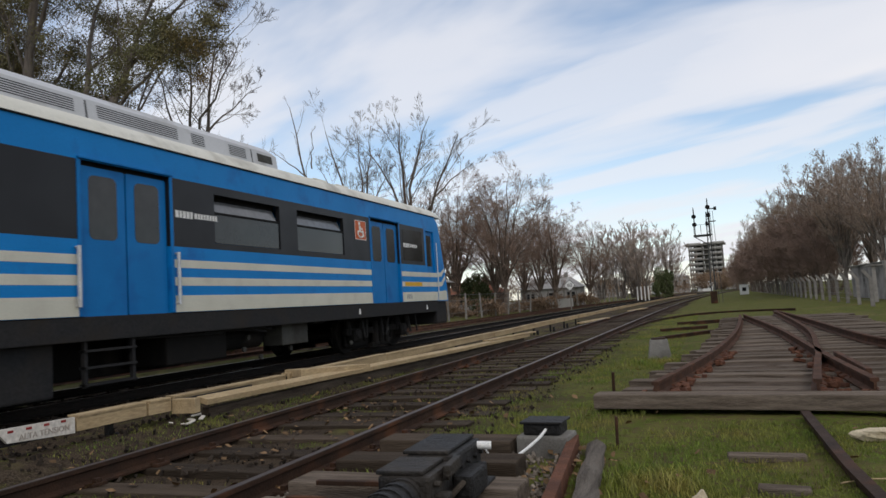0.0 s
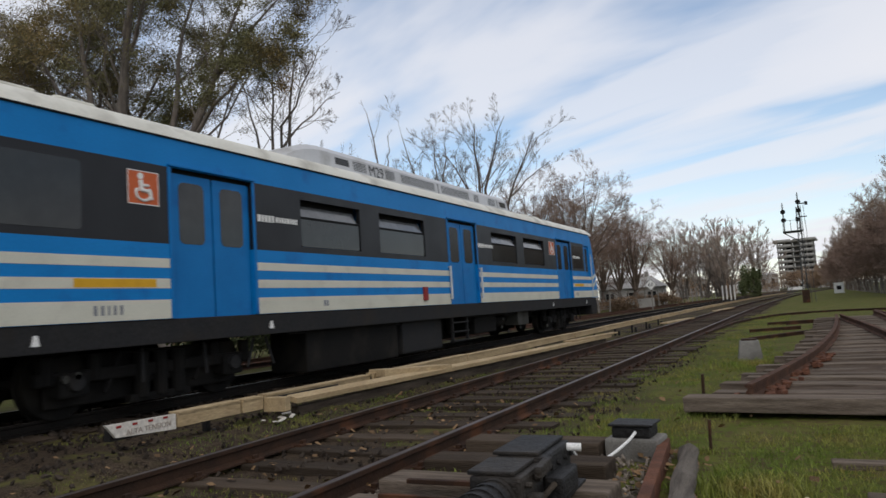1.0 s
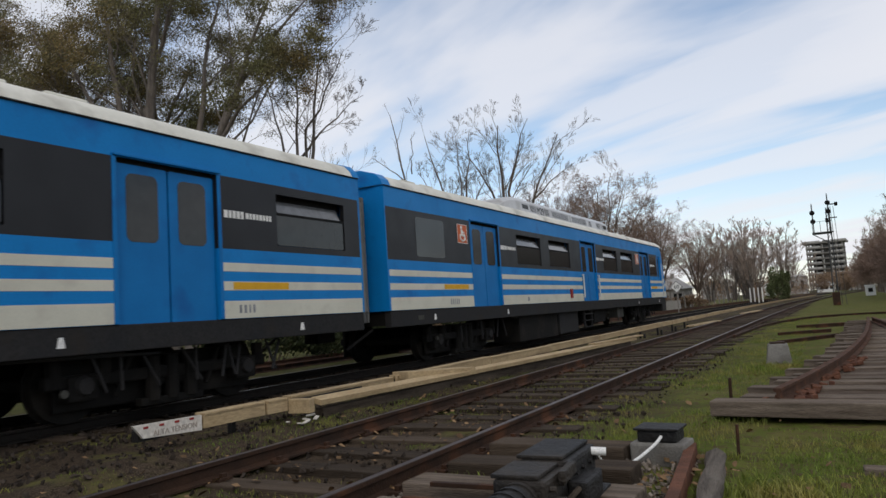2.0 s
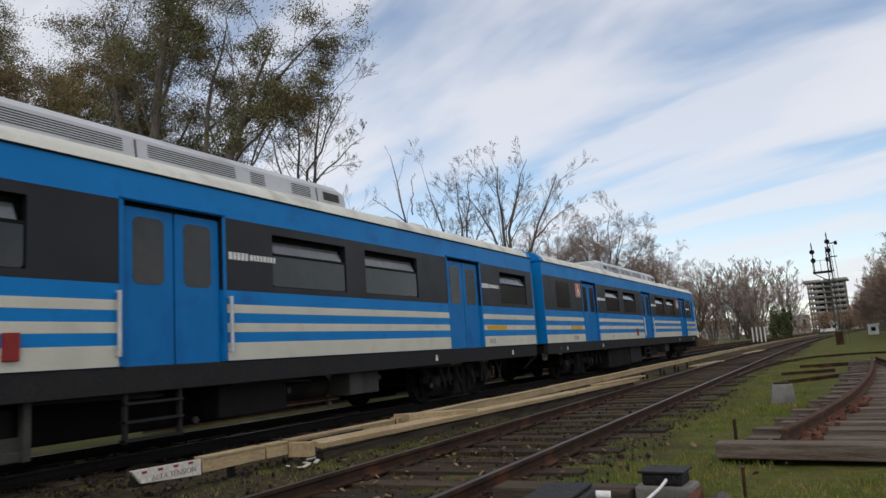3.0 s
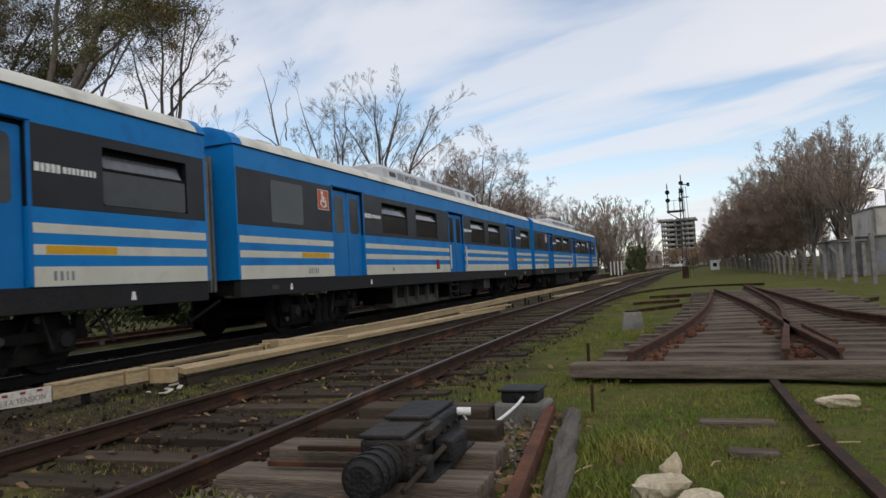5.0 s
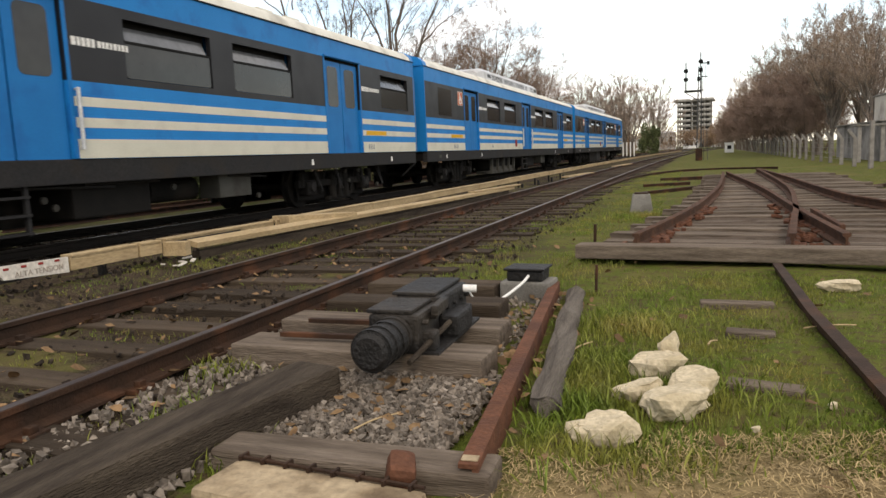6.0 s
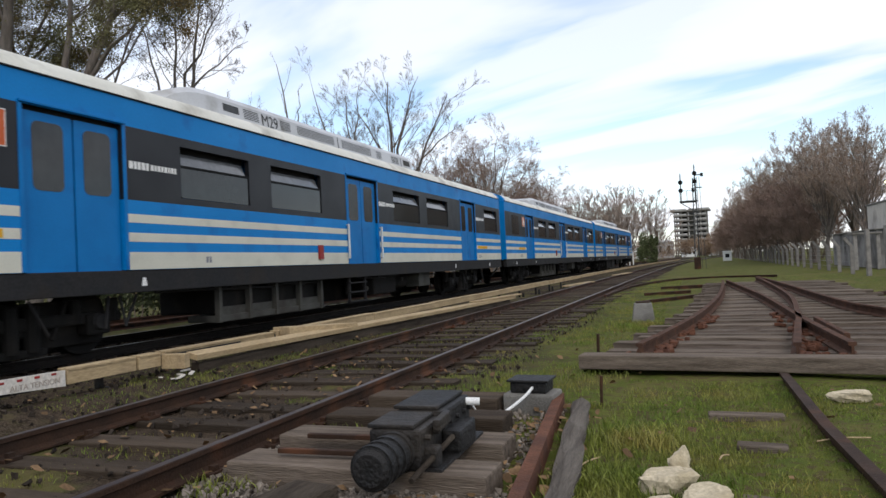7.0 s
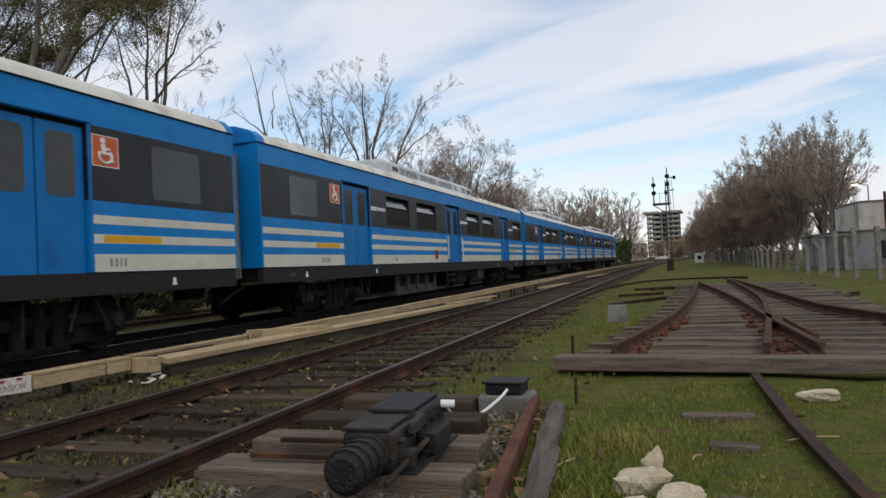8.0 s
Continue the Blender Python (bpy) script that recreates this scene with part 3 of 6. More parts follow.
def rounded_outline(y0, y1, z0, z1, r, n=4):
    out = []
    for cy, cz, a0 in ((y1 - r, z0 + r, -90), (y1 - r, z1 - r, 0), (y0 + r, z1 - r, 90), (y0 + r, z0 + r, 180)):
        for k in range(n + 1):
            a = radians(a0 + 90 * k / n)
            out.append((cy + r * math.cos(a), cz + r * math.sin(a)))
    return out


def plate(bm, outline, x0, x1):
    """An outline in y and z made into a slab from x0 to x1."""
    a = [bm.verts.new((x1, y, z)) for y, z in outline]
    b = [bm.verts.new((x0, y, z)) for y, z in outline]
    bm.faces.new(a)
    bm.faces.new(list(reversed(b)))
    n = len(a)
    for i in range(n):
        bm.faces.new((a[i], b[i], b[(i + 1) % n], a[(i + 1) % n]))
    return bm


def plated(outline, x0, x1):
    return plate(bmesh.new(), outline, x0, x1)


def window(car, y0, y1, hopper=True):
    z0, z1 = BAND_Z + 0.10, DOOR_Z - 0.14
    w = part("window", plated(rounded_outline(y0 + 0.02, y1 - 0.02, z0 + 0.01, z1 if not hopper else z1 - 0.30, 0.05), HALF - 0.05, HALF - 0.02), PANE, car)
    if hopper:
        tilt = Matrix.Translation((HALF - 0.015, (y0 + y1) / 2, z1 - 0.31)) @ pose(0, 0, 0, 0, -24, 0)
        bm = boxed(-0.006, 0.006, -(y1 - y0) / 2 + 0.04, (y1 - y0) / 2 - 0.10, 0.02, 0.235, turn=tilt)
        part("hopper_pane", bm, HOPPER, w, "tilted hopper glass")
        part("transom", boxed(HALF - 0.05, HALF - 0.004, y0 + 0.01, y1 - 0.01, z1 - 0.33, z1 - 0.295, 0.005), RUBBER, w)
        # black sheet stands in for the unlit interior behind the open hopper
        part("backing", boxed(HALF - 0.20, HALF - 0.18, y0 - 0.05, y1 + 0.05, z1 - 0.36, z1 + 0.05), RUBBER, w)
    return w


def door(car, y0, y1):
    mid, top = (y0 + y1) / 2, DOOR_Z
    d = part("sliding_door", plated(rounded_outline(y0 - 0.005, y1 + 0.005, FLOOR_Z - 0.05, top + 0.02, 0.04), HALF - 0.13, HALF - 0.10), RUBBER, car, "closed blue double sliding door")
    for a, b in ((y0 + 0.02, mid - 0.015), (mid + 0.015, y1 - 0.02)):
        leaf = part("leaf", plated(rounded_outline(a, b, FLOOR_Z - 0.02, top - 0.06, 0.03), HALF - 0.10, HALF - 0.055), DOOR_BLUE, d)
        w = b - a
        part("leaf_pane", plated(rounded_outline(a + w * 0.19, b - w * 0.19, BAND_Z + 0.02, top - 0.17, 0.09), HALF - 0.056, HALF - 0.050), PANE, d)
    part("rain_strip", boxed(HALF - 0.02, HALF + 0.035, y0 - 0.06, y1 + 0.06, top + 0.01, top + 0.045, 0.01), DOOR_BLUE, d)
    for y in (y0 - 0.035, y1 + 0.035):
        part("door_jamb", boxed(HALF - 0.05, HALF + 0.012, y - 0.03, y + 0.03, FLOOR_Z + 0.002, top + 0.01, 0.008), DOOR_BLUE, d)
    return d


def grab_rail(car, y):
    bm = rodded((HALF + 0.06, y, FLOOR_Z + 0.12), (HALF + 0.06, y, 2.22), 0.026, sides=8)
    for z in (FLOOR_Z + 0.14, 2.20):
        rod(bm, (HALF - 0.01, y, z), (HALF + 0.06, y, z), 0.016, sides=8)
    part("grab_rail", bm, STEEL, car, "bright steel grab rail")


def bogie(car, yc):
    b = part("bogie", boxed(-1.15, 1.15, yc - 0.28, yc + 0.28, 0.48, 0.74, 0.05), UNDER, car, "black bogie caked with grime")
    for x in (-1.12, 1.12):
        bm = boxed(x - 0.07, x + 0.07, yc - 1.75, yc + 1.75, 0.58, 0.74, 0.03)
        for dy in (-1.3, 1.3):
            block(bm, x - 0.10, x + 0.12, yc + dy - 0.20, yc + dy + 0.20, 0.42, 0.72, 0.04)
            rod(bm, (x + 0.02, yc + dy - 0.32, 0.60), (x + 0.02, yc + dy - 0.32, 0.92), 0.085, sides=10)
            rod(bm, (x + 0.02, yc + dy + 0.32, 0.60), (x + 0.02, yc + dy + 0.32, 0.92), 0.085, sides=10)
        for dy in (-0.3, 0.0, 0.3):
            rod(bm, (x + 0.04, yc + dy, 0.30), (x + 0.04, yc + dy, 0.88), 0.10, sides=10)
        block(bm, x - 0.05, x + 0.08, yc - 0.5, yc + 0.5, 0.24, 0.34, 0.02)
        block(bm, x - 0.16, x - 0.10, yc - 1.55, yc + 1.55, 0.30, 0.92, 0.02)
        for dy in (-0.72, 0.72):
            rod(bm, (x + 0.03, yc + dy - 0.12, 0.42), (x + 0.03, yc + dy + 0.12, 0.92), 0.035, sides=8)
        part("side_frame", bm, UNDER, b)
        for dy in (-1.3, 1.3):
            part("axle_cover", rodded((x + 0.10, yc + dy, 0.60), (x + 0.17, yc + dy, 0.60), 0.13, 0.10, sides=14), SOLEBAR, b)
    for dy in (-1.3, 1.3):
        ws = part("wheelset", rodded((-0.9, 0, 0), (0.9, 0, 0), 0.08), UNDER, car, "black axle with two wheels")
        ws.matrix_basis = pose(0, yc + dy, WHEEL_Z)
        for x in (-0.84, 0.84):
            bm = rodded((x - 0.06, 0, 0), (x + 0.06, 0, 0), WHEEL_R, sides=28)
            rod(bm, (x - 0.085, 0, 0), (x - 0.06, 0, 0), WHEEL_R + 0.03, sides=28)
            rod(bm, (x + 0.06, 0, 0), (x + 0.16, 0, 0), 0.15, 0.11, sides=14)
            for k in range(3):
                t = k * 2.094
                rod(bm, (x + 0.06, 0.28 * math.cos(t), 0.28 * math.sin(t)), (x + 0.085, 0.28 * math.cos(t), 0.28 * math.sin(t)), 0.05, sides=8)
            part("wheel", bm, UNDER, ws)
        WHEELSETS.append((ws, (yc + dy) * STRETCH))


def cooling_unit(car, y0, y1):
    """The long grey roof unit with a rounded nose and louvres."""
    prof = [(-1.18, 3.98), (-1.12, 4.40), (-0.98, 4.52), (0.98, 4.52), (1.12, 4.40), (1.18, 3.98)]
    vs, fs, n = [], [], len(prof)
    stations = [(y0, 0.0), (y0 + 0.15, 0.30), (y0 + 0.4, 0.66), (y0 + 0.65, 0.86), (y0 + 0.9, 0.96), (y0 + 1.2, 1.0), (y1 - 0.3, 1.0), (y1 - 0.1, 0.93), (y1, 0.5)]
    for y, k in stations:
        vs += [(x * (0.80 + 0.20 * k), y, 4.02 + (z - 4.02) * k) for x, z in prof]
    for i in range(len(stations) - 1):
        for k in range(n - 1):
            fs.append((i * n + k, (i + 1) * n + k, (i + 1) * n + k + 1, i * n + k + 1))
    fs.append(tuple((len(stations) - 1) * n + k for k in range(n)))
    u = sheet("cooling_unit", vs, fs, AC_GREY, car, "grey louvred cooling unit on the roof")
    tilt = math.degrees(math.atan2(0.06, 0.42))

    def on_side(a, b, lo, hi, mat, name, parent, proud=0.006):
        bm = boxed(-0.004, proud, a, b, lo, hi, turn=Matrix.Translation((1.18, 0, 3.98)) @ pose(0, 0, 0, 0, -tilt, 0))
        return part(name, bm, mat, parent)

    on_side(8.10, 8.56, 0.22, 0.36, GRILLE, "access_panel", u)
    on_side(16.38, 16.85, 0.20, 0.36, BATTERY, "access_panel", u)
    for a, b in ((8.68, 9.22), (9.92, 10.36), (10.58, 12.25), (12.58, 14.25), (14.52, 14.90), (15.50, 16.05)):
        g = on_side(a, b, 0.17, 0.39, AC_GREY, "louvre", u, 0.003)
        for k in range(6):
            on_side(a + 0.03, b - 0.03, 0.182 + k * 0.034, 0.198 + k * 0.034, GRILLE, "slot", g)
    words("unit_marking", "M29", 0.34, GRILLE, u, Matrix.Translation((1.18, 9.57, 3.98)) @ pose(0, 0, 0, 0, -tilt, 0) @ pose(0.008, 0, 0.25, 90, 0, 90))
    for y in (12.42, 16.2):
        on_side(y - 0.015, y + 0.015, 0.02, 0.40, GRILLE, "seam", u, 0.004)


def wheelchair_sign(car, y0, y1, z0=2.80, z1=3.25):
    s = part("accessibility_sign", boxed(HALF - 0.002, HALF + 0.006, y0, y1, z0, z1), ORANGE, car, "orange sign with a white wheelchair symbol")
    bm = bmesh.new()
    c, h, w = (y0 + y1) / 2, z1 - z0, y1 - y0
    x = HALF + 0.008
    # ring of the wheel, then body, arm and leg strokes
    for k in range(13):
        a, b = radians(-215 + k * 20), radians(-195 + k * 20)
        rod(bm, (x, c + 0.24 * w * math.cos(a), z0 + 0.34 * h + 0.21 * h * math.sin(a)), (x, c + 0.24 * w * math.cos(b), z0 + 0.34 * h + 0.21 * h * math.sin(b)), 0.022 * h / 0.5, sides=6)
    rod(bm, (x, c - 0.06 * w, z0 + 0.40 * h), (x, c - 0.09 * w, z0 + 0.72 * h), 0.032, sides=6)
    rod(bm, (x, c - 0.08 * w, z0 + 0.58 * h), (x, c + 0.16 * w, z0 + 0.58 * h), 0.02, sides=6)
    rod(bm, (x, c - 0.06 * w, z0 + 0.42 * h), (x, c + 0.16 * w, z0 + 0.42 * h), 0.025, sides=6)
    rod(bm, (x, c + 0.16 * w, z0 + 0.42 * h), (x, c + 0.27 * w, z0 + 0.18 * h), 0.022, sides=6)
    rod(bm, (x - 0.004, c - 0.09 * w, z0 + 0.84 * h), (x + 0.004, c - 0.09 * w, z0 + 0.84 * h), 0.045, sides=12)
    part("symbol", bm, WHITE, s)
    bm = bmesh.new()
    for a, b, c2, d in ((y0, y1, z0, z0 + 0.012), (y0, y1, z1 - 0.012, z1), (y0, y0 + 0.012, z0, z1), (y1 - 0.012, y1, z0, z1)):
        block(bm, HALF, HALF + 0.009, a, b, c2, d)
    part("border", bm, WHITE, s)


def lettering_bars(car, y0, z, widths, tall, mat, name="lettering"):
    """Plain bars in place of a name."""
    bm, y = bmesh.new(), y0
    for w in widths:
        block(bm, HALF - 0.001, HALF + 0.006, y, y + w, z - tall / 2, z + tall / 2)
        y += w + (0.05 if "number" in name else 0.022)
    part(name, bm, mat, car)


def build_car(lead, number, ac=True, battery=True, twin_ends=False):
    car = empty("railway_car")
    tagged(car, "blue leading car with cream stripes and a sloping cab front" if lead else "blue passenger car with cream stripes and dark window band", "train car", "cars of the passing train")
    end = 24.25 if lead else LONG
    win = [(6.38, 8.16), (8.85, 10.72), (14.50, 16.36), (16.95, 18.80)]
    if not lead and not twin_ends:
        win.append((22.90, 24.62))
    fixed = [(1.12, 2.32)] + ([(21.95, 23.25)] if lead else [(22.95, 24.10)] if twin_ends else [])
    z0, z1 = BAND_Z + 0.10, DOOR_Z - 0.14
    holes = [(a, b, FLOOR_Z - 0.3, DOOR_Z) for a, b in DOORS]
    holes += [(a, b, z0, z1) for a, b in win]
    if lead:
        holes.append((23.55, 24.15, FLOOR_Z + 0.75, DOOR_Z - 0.05))
    b0, b1 = 0.03, (23.42 if lead else LONG - 0.05)
    # blue side in strips, the dark band between them
    part("lower_side", side_strip(bmesh.new(), 0.0, end, FLOOR_Z, BAND_Z, holes), BLUE, car)
    part("window_band", side_strip(bmesh.new(), b0, b1, BAND_Z, DOOR_Z, holes), BAND, car, "dark tinted band round the windows")
    part("side_corner", side_strip(bmesh.new(), 0.0, b0, BAND_Z, DOOR_Z, holes), BLUE, car)
    part("side_corner", side_strip(bmesh.new(), b1, end, BAND_Z, DOOR_Z, holes), BLUE, car)
    bm = side_strip(bmesh.new(), 0.0, end, DOOR_Z, EAVE_Z, [])
    part("upper_side", bm, BLUE, car)
    # core: floor, ends and far side
    bm = bmesh.new()
    block(bm, -HALF, HALF - 0.22, 0.02, end - 0.02, FLOOR_Z, EAVE_Z)
    block(bm, HALF - 0.22, HALF - 0.002, 0.0, 0.03, FLOOR_Z, EAVE_Z)
    block(bm, HALF - 0.22, HALF - 0.002, end - 0.03, end, FLOOR_Z, EAVE_Z)
    part("inner_shell", bm, BLUE, car)
    part("gutter", boxed(HALF - 0.01, HALF + 0.022, 0.0, end, EAVE_Z - 0.012, EAVE_Z + 0.012, 0.005), RUBBER, car)
    prof = [(-HALF, EAVE_Z), (-HALF + 0.05, 3.90), (-HALF + 0.18, 4.02), (-1.1, 4.12), (-0.5, 4.17), (0.5, 4.17), (1.1, 4.12), (HALF - 0.18, 4.02), (HALF - 0.05, 3.90), (HALF, EAVE_Z + 0.008)]
    ends = [(0.0, 1.0), (0.06, 1.0)] + ([(24.0, 1.0), (24.45, 0.97), (24.75, 0.88), (24.9, 0.75)] if lead else [(end - 0.06, 1.0), (end, 1.0)])
    vs, fs, n = [], [], len(prof)
    for y, k in ends:
        vs += [(x * (0.9 + 0.1 * k), y, EAVE_Z + (z - EAVE_Z) * k) for x, z in prof]
    for i in range(len(ends) - 1):
        fs += [(i * n + k, (i + 1) * n + k, (i + 1) * n + k + 1, i * n + k + 1) for k in range(n - 1)]
    fs += [tuple(range(n)), tuple((len(ends) - 1) * n + k for k in reversed(range(n)))]
    sheet("roof", vs, fs, ROOF_WHITE, car, "off-white curved roof", smooth=True)
    cap = [(x * 1.006, z + (0.012 if z > EAVE_Z + 0.02 else 0.0)) for x, z in prof]
    for y0, y1 in ((-0.03, 0.26),) if lead else ((-0.03, 0.26), (LONG - 0.16, LONG + 0.03)):
        vs = [(x, y0, z) for x, z in cap] + [(x, y1, z) for x, z in cap]
        sheet("end_cap", vs, [(k, n + k, n + k + 1, k + 1) for k in range(n - 1)] + [tuple(range(n)), tuple(range(2 * n - 1, n - 1, -1))], BLUE, car, "blue end of the roof", smooth=False)
    for y in (1.6, 2.4, 18.6, 19.6):
        part("roof_vent", boxed(0.55, 1.05, y, y + 0.55, 4.10, 4.20, 0.03), ROOF_WHITE, car)
    # stripes between the doors
    spans = [(0.06, DOORS[0][0] - 0.07), (DOORS[0][1] + 0.07, DOORS[1][0] - 0.07), (DOORS[1][1] + 0.07, DOORS[2][0] - 0.07), (DOORS[2][1] + 0.07, end if lead else LONG - 0.06)]
    for a, b in spans:
        for c, d in ((1.309, 1.56), (1.71, 1.84), (1.985, 2.11)):
            part("stripe", boxed(HALF - 0.002, HALF + 0.004, a, b, c, d), CREAM, car)
    for a, b in ((2.20, 3.36), (21.95, 23.10)):
        part("yellow_strip", boxed(HALF, HALF + 0.008, a, b, 1.725, 1.83), YELLOW, car)
    for a, b in win:
        window(car, a, b)
    for a, b in fixed:
        part("window", plated(rounded_outline(a, b, BAND_Z + 0.10, DOOR_Z - 0.12, 0.06), HALF - 0.003, HALF + 0.005), PANE, car)
    for a, b in DOORS:
        door(car, a, b)
    for y in (DOORS[1][0] - 0.10, DOORS[1][1] + 0.10):
        grab_rail(car, y)
    for y in ((DOORS[0][1], DOORS[1][1]) if lead or twin_ends else (DOORS[0][1], DOORS[1][1], DOORS[2][1])):
        lettering_bars(car, y + 0.12, 2.82, (0.07, 0.05, 0.06, 0.06, 0.05), 0.11, WHITE)
        lettering_bars(car, y + 0.54, 2.82, (0.06, 0.04, 0.05, 0.04, 0.06, 0.04, 0.05, 0.04), 0.085, WHITE)
    wheelchair_sign(car, 2.96, 3.44)
    if twin_ends:
        wheelchair_sign(car, 21.78, 22.27)
    if lead:
        wheelchair_sign(car, 19.32, 19.86)
        lettering_bars(car, 21.98, 2.82, (0.07, 0.05, 0.06, 0.06, 0.05), 0.11, WHITE)
        lettering_bars(car, 22.40, 2.82, (0.06, 0.04, 0.05, 0.04, 0.06, 0.04, 0.05), 0.085, WHITE)
    lettering_bars(car, 2.45, 1.44, (0.045, 0.045, 0.03, 0.04, 0.04), 0.12, GREY_MARK, "fleet_number")
    lettering_bars(car, 22.05, 1.44, (0.045, 0.045, 0.03, 0.04), 0.12, GREY_MARK, "fleet_number")
    lettering_bars(car, 6.9, 1.44, (0.06, 0.05), 0.10, GREY_MARK, "unit_mark")
    part("red_lamp_bracket", boxed(HALF, HALF + 0.05, 10.48, 10.65, 1.42, 1.72, 0.012), RED, car)
    # solebar with small white marks
    part("solebar", boxed(HALF - 0.16, HALF - 0.015, 0.05, end - 0.02, 0.98, FLOOR_Z - 0.003, 0.012), SOLEBAR, car, "dark grimy solebar")
    part("solebar_far", boxed(-HALF, -HALF + 0.15, 0.05, end, 0.98, FLOOR_Z - 0.003), SOLEBAR, car)
    part("underfloor", boxed(-HALF + 0.15, HALF - 0.16, 0.1, end - 0.1, 1.02, 1.28), UNDER, car)
    for y in (1.75, 5.55, 19.4, 23.4):
        part("jacking_mark", plated([(y - 0.05, 1.07), (y + 0.05, 1.07), (y + 0.025, 1.19), (y - 0.025, 1.19)], HALF - 0.016, HALF - 0.010), WHITE, car)
    part("maker_plate", boxed(HALF - 0.016, HALF - 0.008, 1.05, 1.28, 1.09, 1.18), BATTERY, car)
    bogie(car, 3.75)
    bogie(car, 21.2)
    # boxes, tanks and pipes under the floor
    rnd = random.Random(number)
    if battery:
        bm = boxed(0.75, 1.40, 7.4, 10.9, 0.36, 0.48, 0.02)
        for k in range(5):
            block(bm, 1.34, 1.44, 7.4 + k * 0.855, 7.48 + k * 0.855, 0.36, 1.02)
        block(bm, 1.30, 1.34, 7.45, 10.85, 0.36, 0.62)
        part("battery_case", bm, BATTERY, car, "grey open-fronted battery case")
        part("cell_block", boxed(0.78, 1.28, 7.5, 10.8, 0.50, 0.92, 0.02), UNDER, car)
    else:
        part("equipment_case", boxed(0.6, 1.42, 6.6, 9.6, 0.26, 1.02, 0.03), UNDER, car)
        part("equipment_case", boxed(0.6, 1.42, 9.8, 11.6, 0.30, 1.02, 0.03), SOLEBAR, car)
    st = part("step_ladder", boxed(HALF - 0.12, HALF - 0.06, 11.95, 12.0, 0.38, 1.0), SOLEBAR, car, "dark iron step ladder under the door")
    part("ladder_side", boxed(HALF - 0.12, HALF - 0.06, 12.75, 12.80, 0.38, 1.0), SOLEBAR, st)
    for z in (0.40, 0.62, 0.84):
        part("rung", boxed(HALF - 0.16, HALF - 0.03, 11.95, 12.80, z, z + 0.03), SOLEBAR, st)
    part("equipment_case", boxed(0.5, 1.35, 13.6, 15.0, 0.50, 1.02, 0.03), UNDER, car)
    part("pale_case", boxed(0.95, 1.38, 16.6, 17.5, 0.58, 1.02, 0.02), BATTERY, car, "pale grey equipment case")
    part("air_tank", rodded((0.9, 15.3, 0.78), (0.9, 16.4, 0.78), 0.2, sides=16), UNDER, car)
    part("transformer", boxed(-1.3, 0.4, 9.0, 15.0, 0.40, 1.02, 0.04), UNDER, car)
    bm = bmesh.new()
    for k in range(9):
        y = rnd.uniform(5.8, 19.0)
        rod(bm, (1.38, y, 0.96), (1.38, y + rnd.uniform(0.4, 2.0), 0.96 - rnd.uniform(0.0, 0.08)), 0.02, sides=6)
    for k in range(12):
        y = rnd.choice((rnd.uniform(1.8, 5.7), rnd.uniform(19.2, 23.2)))
        rod(bm, (1.33, y, 0.95), (1.36, y + rnd.uniform(-0.3, 0.3), 0.5), 0.022, sides=6)
    tagged(part("pipework", bm, SOLEBAR, car), kind="stuff")
    bm = bmesh.new()
    for k in range(10):
        y = rnd.choice((rnd.uniform(1.8, 5.7), rnd.uniform(19.2, 23.2), rnd.uniform(13, 18)))
        z = rnd.uniform(0.42, 0.9)
        rod(bm, (1.25, y, z), (1.29, y, z), 0.05, sides=8)
    tagged(part("bolt_hardware", bm, BATTERY, car), kind="stuff")
    if ac:
        cooling_unit(car, 6.55, 17.15)
    if lead:
        build_cab(car)
        rear_bellows(car)
    else:
        part("end_post", boxed(HALF - 0.08, HALF - 0.02, LONG - 0.02, LONG + 0.10, FLOOR_Z, 3.35, 0.015), BELLOWS, car)
        rear_bellows(car)
    part("coupler", boxed(-0.18, 0.18, -0.45, 0.1, 0.75, 1.0, 0.04), UNDER, car)
    lengthen(car)
    return car


def lengthen(car):
    """Bring the body to its full length; wheels stay round and letters keep their shape."""
    for ob in car.children_recursive:
        if ob.name.startswith("wheelset"):
            ob.location.y *= STRETCH
        elif ob.name.startswith("unit_marking"):
            ob.location.y *= STRETCH
        elif not ob.name.startswith("wheel"):
            for v in ob.data.vertices:
                v.co.y *= STRETCH


def rear_bellows(car):
    bm = bmesh.new()
    for k in range(7):
        y = -0.02 - k * 0.115
        block(bm, -1.15, 1.15, y - 0.085, y - 0.02, 1.1, 3.58, 0.02)
        block(bm, -1.09, 1.09, y - 0.12, y - 0.01, 1.12, 3.52)
    part("bellows", bm, BELLOWS, car, "grey pleated gangway bellows")
    for x in (-1.2, 1.2):
        part("hose", rodded((x, -0.05, 0.95), (x * 0.9, -0.75, 0.62), 0.03, sides=8), UNDER, car)


